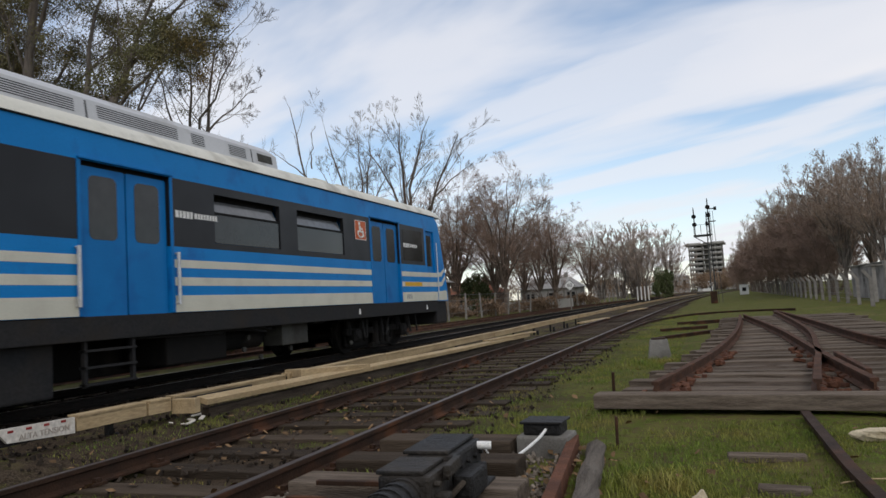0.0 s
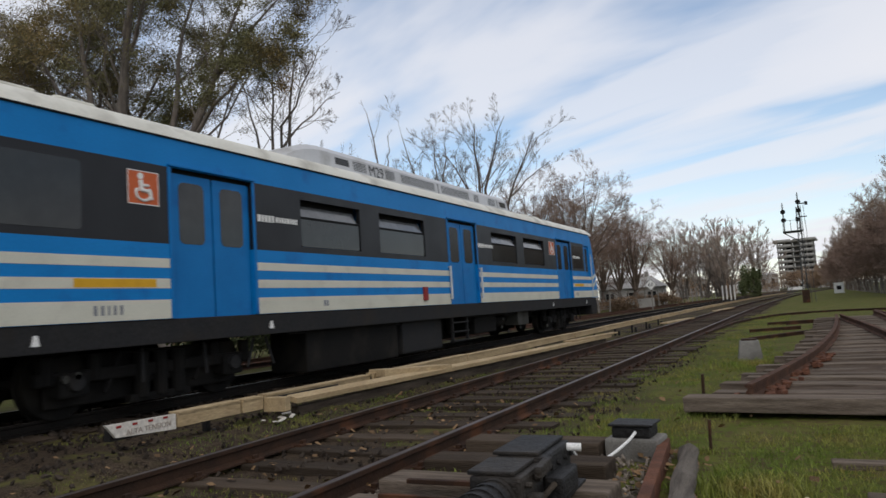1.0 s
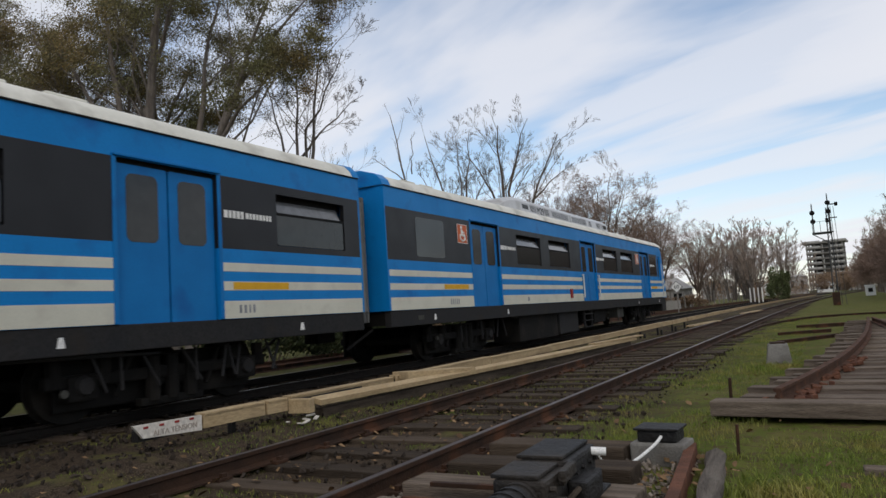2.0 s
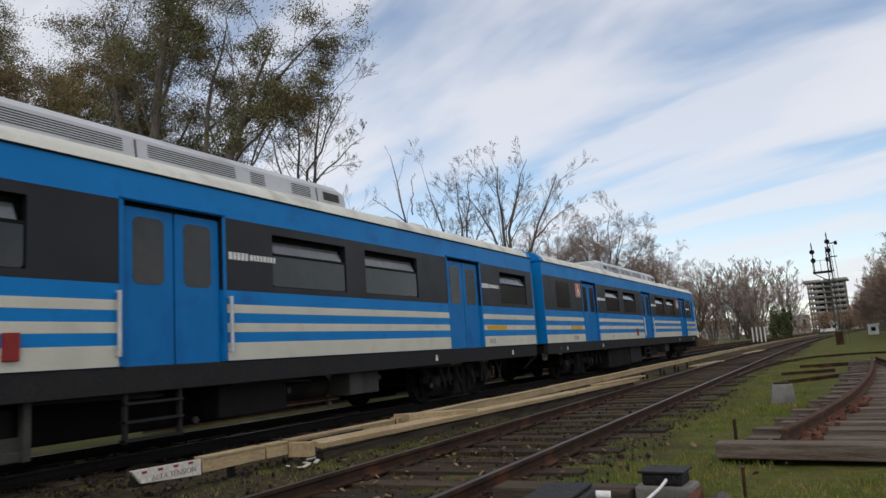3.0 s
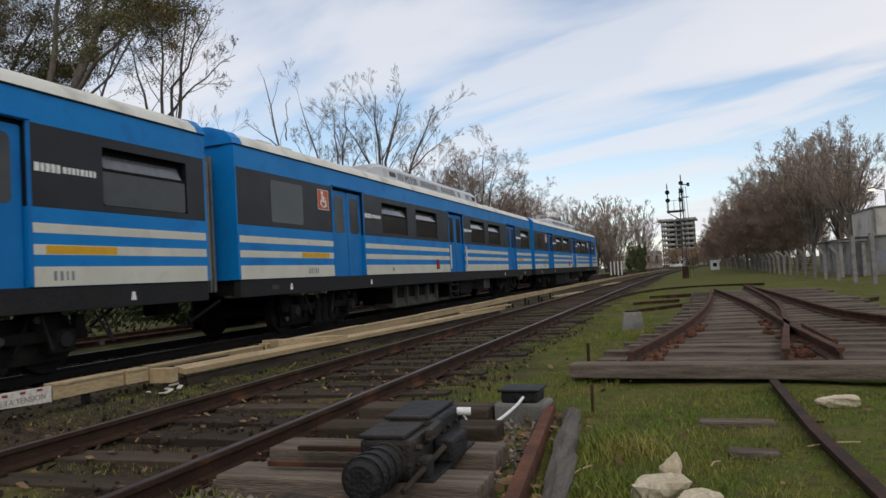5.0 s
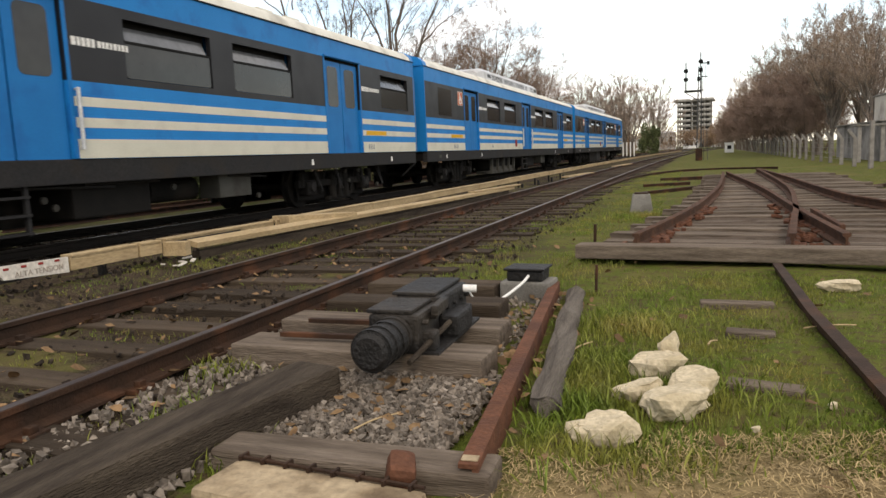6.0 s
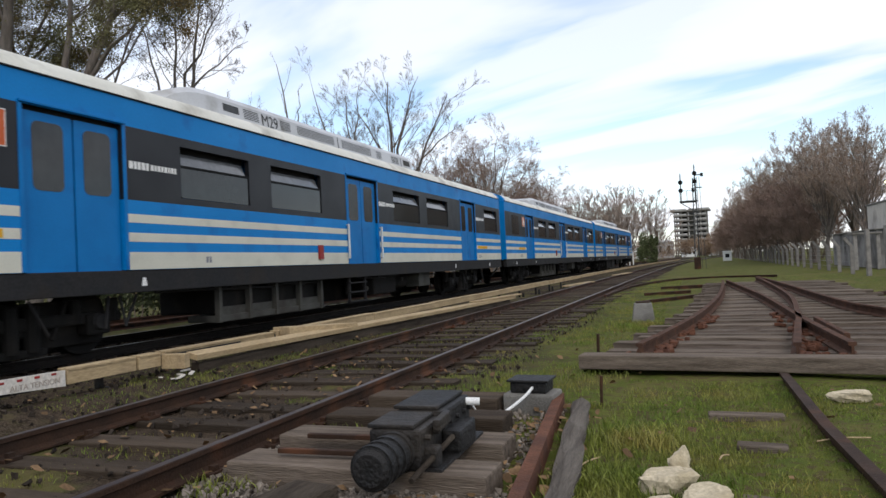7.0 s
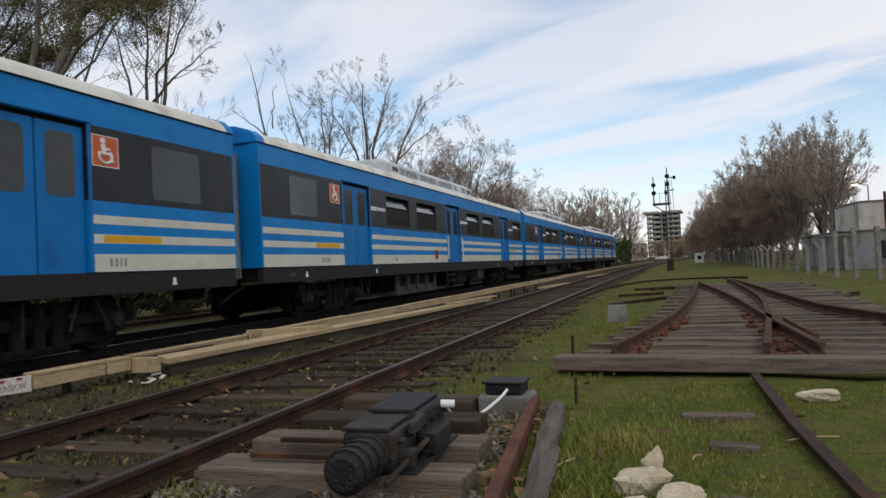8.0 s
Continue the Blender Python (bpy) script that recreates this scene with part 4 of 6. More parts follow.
def build_cab(car):
    """The leaning front: cab side with its door, the stripes that sweep down, skirt and coupler."""
    prof = [(24.25, FLOOR_Z - 0.02), (25.15, FLOOR_Z - 0.02), (25.12, 1.6), (25.02, 2.05), (24.86, 2.55), (24.70, 3.2), (24.52, 3.62), (24.25, EAVE_Z)]
    vs, fs = [], []
    for x, k in ((-HALF, 0.9), (-HALF + 0.14, 1.0), (HALF - 0.14, 1.0), (HALF, 0.9)):
        vs += [(x, 24.25 + (y - 24.25) * (k if abs(x) > HALF - 0.05 else 1.0), z) for y, z in prof]
    n = len(prof)
    for i in range(3):
        fs += [(i * n + k, i * n + k + 1, (i + 1) * n + k + 1, (i + 1) * n + k) for k in range(n - 1)]
    fs += [tuple(range(n)), tuple(3 * n + k for k in reversed(range(n)))]
    cab = sheet("cab_front", vs, fs, BLUE, car, "sloping blue cab front")
    low = [(24.30, 1.309), (25.0, 1.309), (24.98, 1.55), (24.9, 1.60), (24.30, 1.565)]
    part("sweeping_stripe", plated(low, HALF - 0.01, HALF + 0.004), CREAM, cab)
    part("sweeping_stripe", plated([(24.25, 1.71), (24.6, 1.72), (24.93, 1.95), (24.90, 2.05), (24.58, 1.85), (24.25, 1.845)], HALF - 0.01, HALF + 0.004), CREAM, cab)
    part("sweeping_stripe", plated([(24.25, 2.00), (24.6, 2.01), (24.86, 2.18), (24.83, 2.26), (24.56, 2.13), (24.25, 2.13)], HALF - 0.01, HALF + 0.004), CREAM, cab)
    part("front_apron", boxed(-HALF + 0.15, HALF - 0.12, 25.06, 25.17, 1.31, 1.72, 0.03), CREAM, cab)
    part("windscreen", boxed(-1.25, 1.25, -0.02, 0.02, -0.42, 0.42, 0.02, turn=pose(0, 24.80, 2.98, 13.5, 0, 0)), PANE, cab)
    d = part("cab_door", plated(rounded_outline(23.57, 24.13, FLOOR_Z + 0.76, DOOR_Z - 0.07, 0.04), HALF - 0.09, HALF - 0.05), DOOR_BLUE, car, "cab side door with a narrow window")
    part("door_pane", plated(rounded_outline(23.66, 24.02, 2.30, 3.20, 0.05), HALF - 0.05, HALF - 0.044), PANE, d)
    bm = rodded((HALF + 0.05, 24.22, 1.45), (HALF + 0.05, 24.22, 3.0), 0.016, sides=8)
    part("hand_rail", bm, STEEL, car)
    part("skirt", boxed(-HALF + 0.1, HALF - 0.06, 24.2, 25.05, 0.62, FLOOR_Z - 0.03, 0.05), SOLEBAR, car)
    part("buffer_beam", boxed(-1.3, 1.3, 24.95, 25.12, 0.75, 1.15, 0.03), SOLEBAR, car)
    part("front_coupler", boxed(-0.2, 0.2, 25.05, 25.55, 0.78, 1.02, 0.05), UNDER, car)


CARS = [build_car(True, 1, battery=False), build_car(False, 2), build_car(False, 3), build_car(False, 4, twin_ends=True)]
CAR_STEP = 25.92 * STRETCH
# seconds and the place of the leading car's rear end along the track
RUN = [(0.0, -5.21), (0.5, -1.02), (1.0, 3.14), (1.5, 7.34), (2.0, 11.54), (2.5, 15.77), (3.0, 20.0), (3.5, 24.25), (4.0, 28.60), (4.5, 32.95),
       (5.0, 37.36), (5.5, 41.82), (6.0, 46.30), (6.5, 50.85), (7.0, 55.56), (7.5, 60.33), (8.0, 65.11)]


def car_pose(y):
    front = y + LONG * STRETCH
    x0, x1 = -9.2 + bend(y), -9.2 + bend(front)
    return pose(x0, y, 0, 0, 0, -math.degrees(math.atan2(x1 - x0, LONG * STRETCH)))

# ---- things beside the tracks ----


def third_rail():
    tr = tagged(empty("third_rail"), "power rail under weathered cream timber cover boards", "third rail")
    vs, fs = sweep([(-5.27 + bend(y), y, 0.275) for y in np.arange(4.0, 140, 4.0)], [(-0.04, 0), (0.04, 0), (0.04, 0.09), (-0.04, 0.09)])
    # rail and insulators are black: shade under the boards is put into their colour
    sheet("conductor_rail", [tuple(map(float, v)) for v in vs], fs, TAR, tr)
    y = 5.2
    while y < 30:
        part("insulator", rodded((-5.27, y, 0.0), (-5.27, y, 0.17), 0.045, 0.035, sides=10), TAR, tr)
        part("bracket", boxed(-5.42, -5.36, y - 0.03, y + 0.03, 0.0, 0.34, 0.008), TAR, tr)
        y += 2.4

    def cover(y0, y1, x0, x1, mat, z0=0.285, z1=0.40, label="", w=0.11):
        """An upright cover plank with a capping lath."""
        a, b = Vector((x0, y0, 0)), Vector((x1, y1, 0))
        turn = Matrix.Translation(a) @ pose(0, 0, 0, 0, 0, -math.degrees(math.atan2(x1 - x0, y1 - y0)))
        c = part("cover_board", boxed(-0.018, 0.018, 0, (b - a).length, z0, z1, 0.004, turn=turn), mat, tr, label)
        part("cap", boxed(-w, 0.03, 0.01, (b - a).length - 0.01, z1 + 0.001, z1 + 0.022, 0.004, turn=turn), mat, c)
        return c

    lead = part("cover_board", plated([(3.90, 0.425), (4.0, 0.31), (4.62, 0.275), (4.62, 0.41)], -5.19, -5.16), BOARD_WHITE, tr, "white warning board with red blots and lettering")
    words("warning_lettering", "ALTA TENSION", 0.068, PAINT_FAINT, lead, pose(-5.157, 4.33, 0.335, 90, 0, 90))
    for k in range(4):
        part("red_blot", boxed(-5.162, -5.156, 4.0 + k * 0.16, 4.05 + k * 0.16, 0.385, 0.405, 0.004), RED, lead)
    cover(4.64, 5.42, -5.175, -5.16, BOARD)
    cover(5.44, 5.72, -5.15, -5.13, BOARD)
    part("end_block", boxed(-0.16, 0.10, 0, 0.10, 0.25, 0.395, 0.008, turn=pose(-4.97, 5.76, 0, 0, 0, 8)), BOARD, tr, "pale end block of the cover")
    y, rnd = 7.9, random.Random(8)
    while y < 120:
        l = rnd.uniform(2.8, 3.6)
        cover(y, y + l - 0.015, -5.20 + bend(y) + rnd.uniform(-0.02, 0.02), -5.20 + bend(y + l) + rnd.uniform(-0.02, 0.02), BOARD, z0=0.285, z1=0.39 + rnd.uniform(-0.01, 0.01))
        y += l
    cover(5.95, 7.88, -5.30, -5.22, BOARD, z0=0.275, z1=0.38)


def fallen_planks():
    def lying(a, b, w, t, label, mat=BOARD, roll=0.0):
        a, b = Vector(a), Vector(b)
        d = b - a
        m = Matrix.Translation(a) @ d.to_track_quat("Y", "Z").to_matrix().to_4x4() @ pose(0, 0, 0, 0, roll, 0)
        p = tagged(part("loose_plank", boxed(-w / 2, w / 2, 0, d.length, -t, 0, 0.005, turn=m), mat), label, "plank", "loose cover planks")
        return p

    lying((-4.95, 5.98, 0.375), (-4.78, 9.4, 0.350), 0.15, 0.06, "loose cream plank lying beside the power rail", roll=12)
    lying((-4.78, 9.42, 0.350), (-4.60, 13.2, 0.33), 0.14, 0.06, "loose cream plank lying beside the power rail", roll=10)
    lying((-4.60, 13.22, 0.33), (-4.43, 17.4, 0.31), 0.14, 0.06, "loose cream plank with a splintered end", roll=6)
    lying((-4.62, 14.6, 0.362), (-4.40, 17.9, 0.345), 0.16, 0.03, "short pale plank resting askew on others")
    lying((-5.14, 7.95, 0.455), (-4.84, 9.3, 0.385), 0.30, 0.10, "thick pale cut timber block propped on the planks")
    lying((-4.9, 27.6, 0.16), (-4.45, 31.5, 0.17), 0.30, 0.05, "pale plank lying by the far rail")
    lying((-4.6, 42, 0.16), (-4.2, 47, 0.17), 0.35, 0.05, "pale plank lying by the far rail")
    # dark bar added in place of the black shadow beneath the planks
    under = tagged(part("support_beam", boxed(-0.05, 0.05, 0, 11.0, 0.08, 0.262, 0.01, turn=pose(-4.97, 6.05, 0, 0, 0, -2.6)), SLEEPER_Y), "dark bar standing in for the shadow under the fallen planks", "beam")
    rnd = random.Random(5)
    for k in range(6):
        x, y = -4.98 + rnd.uniform(-0.1, 0.14), 5.5 + k * 0.1
        bm = boxed(-0.05, 0.05, -0.02, 0.02, 0.0, 0.012, 0.003, turn=pose(x, y, bank(x, y) + rnd.uniform(0.0, 0.02), rnd.uniform(-15, 15), rnd.uniform(-15, 15), rnd.uniform(0, 180)))
        tagged(part("splinter", bm, BOARD_WHITE), "pale broken splinter of board on the soil", "splinter", "splinters of the broken board")


def point_machine():
    """The tarred switch motor on its two long timbers."""
    t = empty("point_machine", pose(-1.485, 2.98, 0.115, 0, 0, 2) @ Matrix.Scale(0.69, 4))
    tagged(t, "black tarred electric point machine with ribbed motor drum", "point machine")
    bm = rodded((0, 0.0, 0.15), (0, 0.52, 0.15), 0.145, sides=28)
    for y in (0.02, 0.14, 0.27, 0.40):
        rod(bm, (0, y, 0.15), (0, y + 0.045, 0.15), 0.158, sides=28)
    part("motor_drum", bm, TAR, t, "ribbed black motor drum")
    part("drum_cap", rodded((0, -0.035, 0.15), (0, 0.0, 0.15), 0.11, 0.14, sides=24), TAR, t)
    part("gear_case", boxed(-0.21, 0.20, 0.46, 0.98, 0.02, 0.31, 0.03), TAR, t)
    part("gear_lid", boxed(-0.23, 0.14, 0.48, 0.96, 0.312, 0.345, 0.012), TAR, t)
    part("detector_case", boxed(-0.20, 0.22, 0.98, 1.72, 0.03, 0.345, 0.03), TAR, t)
    part("detector_lid", boxed(-0.225, 0.16, 1.0, 1.73, 0.347, 0.378, 0.012), TAR, t)
    for y in (0.55, 0.75, 0.9, 1.1, 1.3, 1.5, 1.66):
        part("bolt", rodded((0.205, y, 0.24), (0.25, y, 0.24), 0.022, sides=8), TAR, t)
    for y in (0.60, 1.15, 1.55):
        part("lug", boxed(0.18, 0.30, y - 0.06, y + 0.06, 0.01, 0.17, 0.02), TAR, t)
    part("side_bracket", boxed(0.20, 0.36, 0.95, 1.40, 0.02, 0.20, 0.03), TAR, t)
    part("crank_arm", boxed(0.22, 0.28, 0.7, 1.0, 0.2, 0.29, 0.015, turn=pose(0, 0, 0, 4, 0, 0)), TAR, t)
    part("throw_rod", rodded((0.22, 0.18, 0.03), (0.30, 0.92, 0.16), 0.022, sides=10), SLEEPER_Y, t, "grey iron throw rod")
    part("drive_rod", boxed(-1.15, -0.15, 1.22, 1.28, 0.03, 0.07, 0.006), RUST_DARK, t)
    part("drive_rod", boxed(-1.15, -0.15, 0.72, 0.77, 0.03, 0.07, 0.006), RUST_DARK, t)
    part("cable_gland", rodded((0.18, 1.62, 0.30), (0.33, 1.66, 0.29), 0.035, sides=14), WHITE, t, "white cable gland")
    part("foot_plate", boxed(-0.32, 0.34, 0.50, 1.70, -0.005, 0.022, 0.006), TAR, t)


def machine_timbers():
    rnd = random.Random(11)
    for y, x0, x1, mat in ((3.42, -2.55, -1.02, SLEEPER_GREY), (4.05, -2.6, -1.10, SLEEPER_GREY), (4.72, -2.6, -1.28, SLEEPER), (5.35, -2.6, -1.5, SLEEPER)):
        bm = boxed(x0, x1, -0.15, 0.15, -0.1, 0.115, 0.015, turn=pose(0, y, 0, 0, 0, rnd.uniform(-3, 1)))
        tagged(part("long_timber", bm, mat), "weathered grey switch timber under the point machine", "timber", "switch timbers")
    big = boxed(-0.27, 0.0, -1.7, 0.0, -0.06, 0.155, 0.03, turn=pose(-1.63, 2.95, 0, 0, 0, -11))
    tagged(part("old_sleeper", big, SLEEPER_Y), "dark rotten sleeper lying at the edge of the ballast", "sleeper")
    end = boxed(-0.55, 0.55, -0.10, 0.10, -0.06, 0.075, 0.02, turn=pose(-1.20, 2.21, 0, 0, 0, 2))
    tagged(part("old_sleeper", end, SLEEPER_GREY), "grey sleeper closing the gravel bed", "sleeper")
    r = empty("edge_rail", pose(-0.905, 3.86, 0.0, 0, 0, 5.9))
    tagged(r, "red-rusted channel rail edging the gravel bed", "rail")
    part("flange", boxed(-0.036, 0.036, -1.72, 1.72, 0.085, 0.105, 0.004), RUST_RED, r)
    part("web", boxed(0.012, 0.036, -1.72, 1.72, -0.06, 0.086, 0.004), RUST_RED, r)
    part("chipped_paint", boxed(-0.03, 0.03, -1.70, -1.655, 0.105, 0.110, 0.004), DIRTY_BEAM, r)
    ring = [(0.066 * math.cos(q) * (1 + 0.16 * math.sin(3 * q)), 0.03 + 0.052 * math.sin(q)) for q in np.arange(0, 6.28, 0.52)]
    vs, fs = sweep([(-0.76 - 0.108 * (k - 14) * 0.09, 4.2 + (k - 14) * 0.09, 0.0) for k in range(29)], ring)
    worn = []
    for x, y, z in vs:
        n = noise.noise((x * 18, y * 2.2, z * 22))
        worn.append((float(x + 0.020 * n), float(y + 0.05 * noise.noise((x * 30, z * 30, 2))), float(z + 0.022 * noise.noise((x * 14, y * 3, 6)))))
    ob = sheet("edge_timber", worn, fs, TIMBER_PALE)
    tagged(ob, "split silver-grey timber along the grass edge", "timber")
    b = empty("relay_box", pose(-1.27, 5.45, 0.0, 0, 0, -3))
    tagged(b, "black cable junction box on a rough concrete foot", "junction box")
    bm = boxed(-0.20, 0.20, -0.15, 0.15, -0.05, 0.14, 0.02)
    part("concrete_foot", bm, CONCRETE, b)
    part("case", boxed(-0.15, 0.14, -0.12, 0.12, 0.14, 0.225, 0.02), TAR, b)
    part("lid", boxed(-0.17, 0.16, -0.14, 0.14, 0.226, 0.245, 0.01), TAR, b)
    vs, fs = sweep(smooth_line([(-1.24, 5.30, 0.19), (-1.28, 5.18, 0.14), (-1.40, 4.98, 0.06), (-1.54, 4.92, 0.06), (-1.60, 4.86, 0.18)], 5), [(0.012 * math.cos(a), 0.012 * math.sin(a)) for a in np.arange(0, 6.28, 0.9)])
    tagged(sheet("cable", [tuple(map(float, v)) for v in vs], fs, WHITE, smooth=True), "white cable hanging between machine and junction box", "cable")
    beam = empty("painted_beam", pose(-1.27, 1.92, -0.035, 0, 0, -5))
    tagged(beam, "cream painted concrete beam with rusty wire along its edge", "beam")
    part("body", boxed(-0.34, 0.44, -0.13, 0.13, -0.08, 0.10, 0.025), DIRTY_BEAM, beam)
    part("wire", rodded((-0.33, 0.12, 0.108), (0.43, 0.125, 0.108), 0.008, sides=6), RUST_DARK, beam)
    for k in range(8):
        part("tie", boxed(-0.32 + k * 0.10, -0.31 + k * 0.10, 0.10, 0.15, 0.095, 0.118), RUST_DARK, beam)
    tagged(part("rusty_lump", boxed(-0.05, 0.05, -0.07, 0.07, 0, 0.12, 0.03, turn=pose(-0.98, 2.12, 0.0, 10, 12, 25)), RUST_RED), "red-rusted iron lug sticking out of the soil", "scrap iron")
    for x, y, h, r in ((-0.78, 5.7, 0.22, 0.012), (-1.17, 8.5, 0.26, 0.018)):
        tagged(part("iron_stake", rodded((x, y, -0.05), (x + 0.01, y, h), r, sides=8), RUST_DARK), "thin dark iron stake driven into the turf", "stake", "iron stakes")
    s = empty("concrete_stub", pose(-0.98, 13.2, -0.03, 0, 0, 6) @ Matrix.Scale(1.02, 4))
    tagged(s, "squat pale concrete foundation block in the grass", "concrete block")
    bm = boxed(-0.22, 0.22, -0.2, 0.2, -0.05, 0.34, 0.02)
    for v in bm.verts:
        k = 0.92 - 0.75 * max(0, v.co.z)
        v.co.x *= k
        v.co.y *= k
    part("block", bm, CONCRETE, s)
    part("dark_cap", boxed(-0.12, 0.12, -0.1, 0.1, 0.34, 0.37, 0.01), RUST_DARK, s)


def rubble():
    rnd = random.Random(21)

    def rock(x, y, z, sx, sy, sz, turn, label, mat=CHALK, name="plaster_rock"):
        bm = bmesh.new()
        bmesh.ops.create_icosphere(bm, subdivisions=3, radius=1.0)
        o = rnd.uniform(0, 50)
        for v in bm.verts:
            n = v.co.normalized()
            flat_top = min(v.co.z, 0.30 + 0.25 * n.x + 0.1 * noise.noise((n.x * 2 + o, n.y * 2, 0)))
            k = 0.86 + 0.40 * noise.noise((n.x * 1.3 + o, n.y * 1.6, n.z * 1.6)) + 0.06 * noise.noise((n.x * 6, n.y * 6 + o, n.z * 6))
            v.co = Vector((n.x * k * sx, n.y * k * sy, flat_top * sz * 1.6))
        ob = part(name, bm, mat)
        ob.matrix_basis = pose(x, y, z, rnd.uniform(-8, 8), rnd.uniform(-8, 8), turn)
        tagged(ob, label, "rock", "broken pale rocks")

    rock(-0.355, 2.74, 0.04, 0.14, 0.10, 0.075, 10, "broken cream lump of plaster in the grass")
    rock(-0.09, 3.10, 0.06, 0.135, 0.20, 0.075, -28, "large cream slab of plaster in the grass")
    rock(-0.01, 3.35, 0.07, 0.12, 0.12, 0.06, 30, "cream slab of plaster leaning on another")
    rock(-0.26, 3.26, 0.04, 0.13, 0.09, 0.05, 20, "flat cream lump of plaster in the grass")
    rock(-0.20, 3.66, 0.05, 0.17, 0.13, 0.07, 25, "flat cream lump of plaster in the grass")
    rock(-0.15, 3.84, 0.09, 0.06, 0.06, 0.09, 0, "small upright cream lump of plaster")
    rock(1.02, 6.05, 0.04, 0.16, 0.08, 0.05, 5, "white lump of plaster beside the lone rail")
    rock(0.22, 2.95, 0.01, 0.018, 0.012, 0.012, 5, "tiny white chip of plaster")
    rock(0.55, 3.3, 0.01, 0.02, 0.02, 0.016, 50, "tiny white chip of plaster")
    for x, y, l, w, a in ((0.30, 3.52, 0.17, 0.05, -8), (0.30, 4.55, 0.14, 0.05, -4), (0.26, 5.4, 0.25, 0.05, 3)):
        bm = boxed(-l, l, -w, w, -0.05, 0.016, 0.015, turn=pose(x, y, 0, 4, 1, a))
        tagged(part("buried_sleeper", bm, SLEEPER_GREY), "end of a grey sleeper sunk in the grass", "sleeper", "sunken sleepers")
    for k, (x, y, l, a) in enumerate(((-0.63, 3.95, 0.14, 70), (0.08, 4.2, 0.05, 60), (0.75, 4.7, 0.16, 20), (-1.30, 2.62, 0.13, 62), (-1.9, 3.6, 0.1, 20))):
        vs, fs = sweep(smooth_line([(-l, 0, 0.02), (0, 0.01, 0.03), (l, 0, 0.025)], 3), [(0.005 * math.cos(q), 0.005 * math.sin(q)) for q in np.arange(0, 6.28, 1.25)])
        ob = sheet("dry_stick", [tuple(map(float, v)) for v in vs], fs, BOARD)
        ob.matrix_basis = pose(x, y, 0, 0, 0, a)
        tagged(ob, "short bleached stick lying on the ground", "stick", "dry sticks")


third_rail()
fallen_planks()
point_machine()
machine_timbers()
rubble()

# ---- signals and signs ----


def signal_mast():
    m = empty("signal_mast", pose(-0.05, 57.0, 0))
    tagged(m, "tall dark lattice signal mast with a bracket and two signal heads", "railway signal")
    for dx, dy in ((-0.16, -0.16), (0.16, -0.16), (0.16, 0.16), (-0.16, 0.16)):
        part("leg", rodded((dx, dy, 0), (dx * 0.6 + 0.05, dy * 0.6, 6.9), 0.05, 0.04, sides=6), MAST_GREY, m)
    for k in range(14):
        z = 0.3 + k * 0.48
        s = 0.16 - 0.0045 * k
        for a, b in (((-s, -s), (s, -s)), ((s, -s), (s, s))):
            part("lattice_bar", rodded((*a, z), (*b, z + 0.46), 0.016, sides=5), MAST_GREY, m)
    part("base_cabinet", boxed(-0.24, 0.24, -0.24, 0.24, 0, 0.9, 0.03), RUST_DARK, m)
    part("bracket_arm", boxed(-1.05, 0.2, -0.06, 0.06, 5.05, 5.16), MAST_GREY, m)
    part("bracket_strut", rodded((-0.95, 0, 5.05), (0.0, 0, 4.4), 0.03, sides=6), MAST_GREY, m)
    part("walkway", boxed(-1.05, 0.3, -0.35, 0.35, 5.16, 5.20), MAST_GREY, m)
    for x in (-1.0, -0.5, 0.25):
        part("hand_post", rodded((x, -0.33, 5.2), (x, -0.33, 5.95), 0.018, sides=5), MAST_GREY, m)
    part("hand_bar", rodded((-1.0, -0.33, 5.95), (0.25, -0.33, 5.95), 0.015, sides=5), MAST_GREY, m)

    def head(x, z, lamps):
        p = part("doll_post", rodded((x, 0, 5.16), (x, 0, z + 0.5), 0.04, sides=8), MAST_GREY, m)
        for k in range(lamps):
            zz = z - k * 0.62
            part("target_disc", rodded((x, -0.14, zz), (x, -0.10, zz), 0.17, sides=20), RUBBER, p)
            part("lens_hood", rodded((x, -0.34, zz), (x, -0.14, zz), 0.08, 0.075, sides=12), RUBBER, p)
        part("finial", rodded((x, 0, z + 0.5), (x, 0, z + 0.72), 0.05, 0.01, sides=8), MAST_GREY, p)

    head(-0.93, 6.62, 2)
    head(0.10, 7.25, 2)
    part("signal_lamp", boxed(-0.15, 0.05, -0.25, -0.05, 5.85, 6.15, 0.03), RUBBER, m)
    part("side_arm", boxed(0.1, 0.72, -0.05, 0.02, 7.08, 7.16), MAST_GREY, m)
    part("side_lamp", boxed(0.52, 0.72, -0.1, 0.06, 6.98, 7.24, 0.02), RUBBER, m)
    part("side_arm", boxed(0.1, 0.6, -0.05, 0.02, 6.12, 6.2), MAST_GREY, m)
    part("ladder_rail", rodded((0.34, 0.2, 0), (0.24, 0.2, 7.0), 0.018, sides=5), MAST_GREY, m)
    part("ladder_rail", rodded((0.60, 0.2, 0), (0.42, 0.2, 7.0), 0.018, sides=5), MAST_GREY, m)


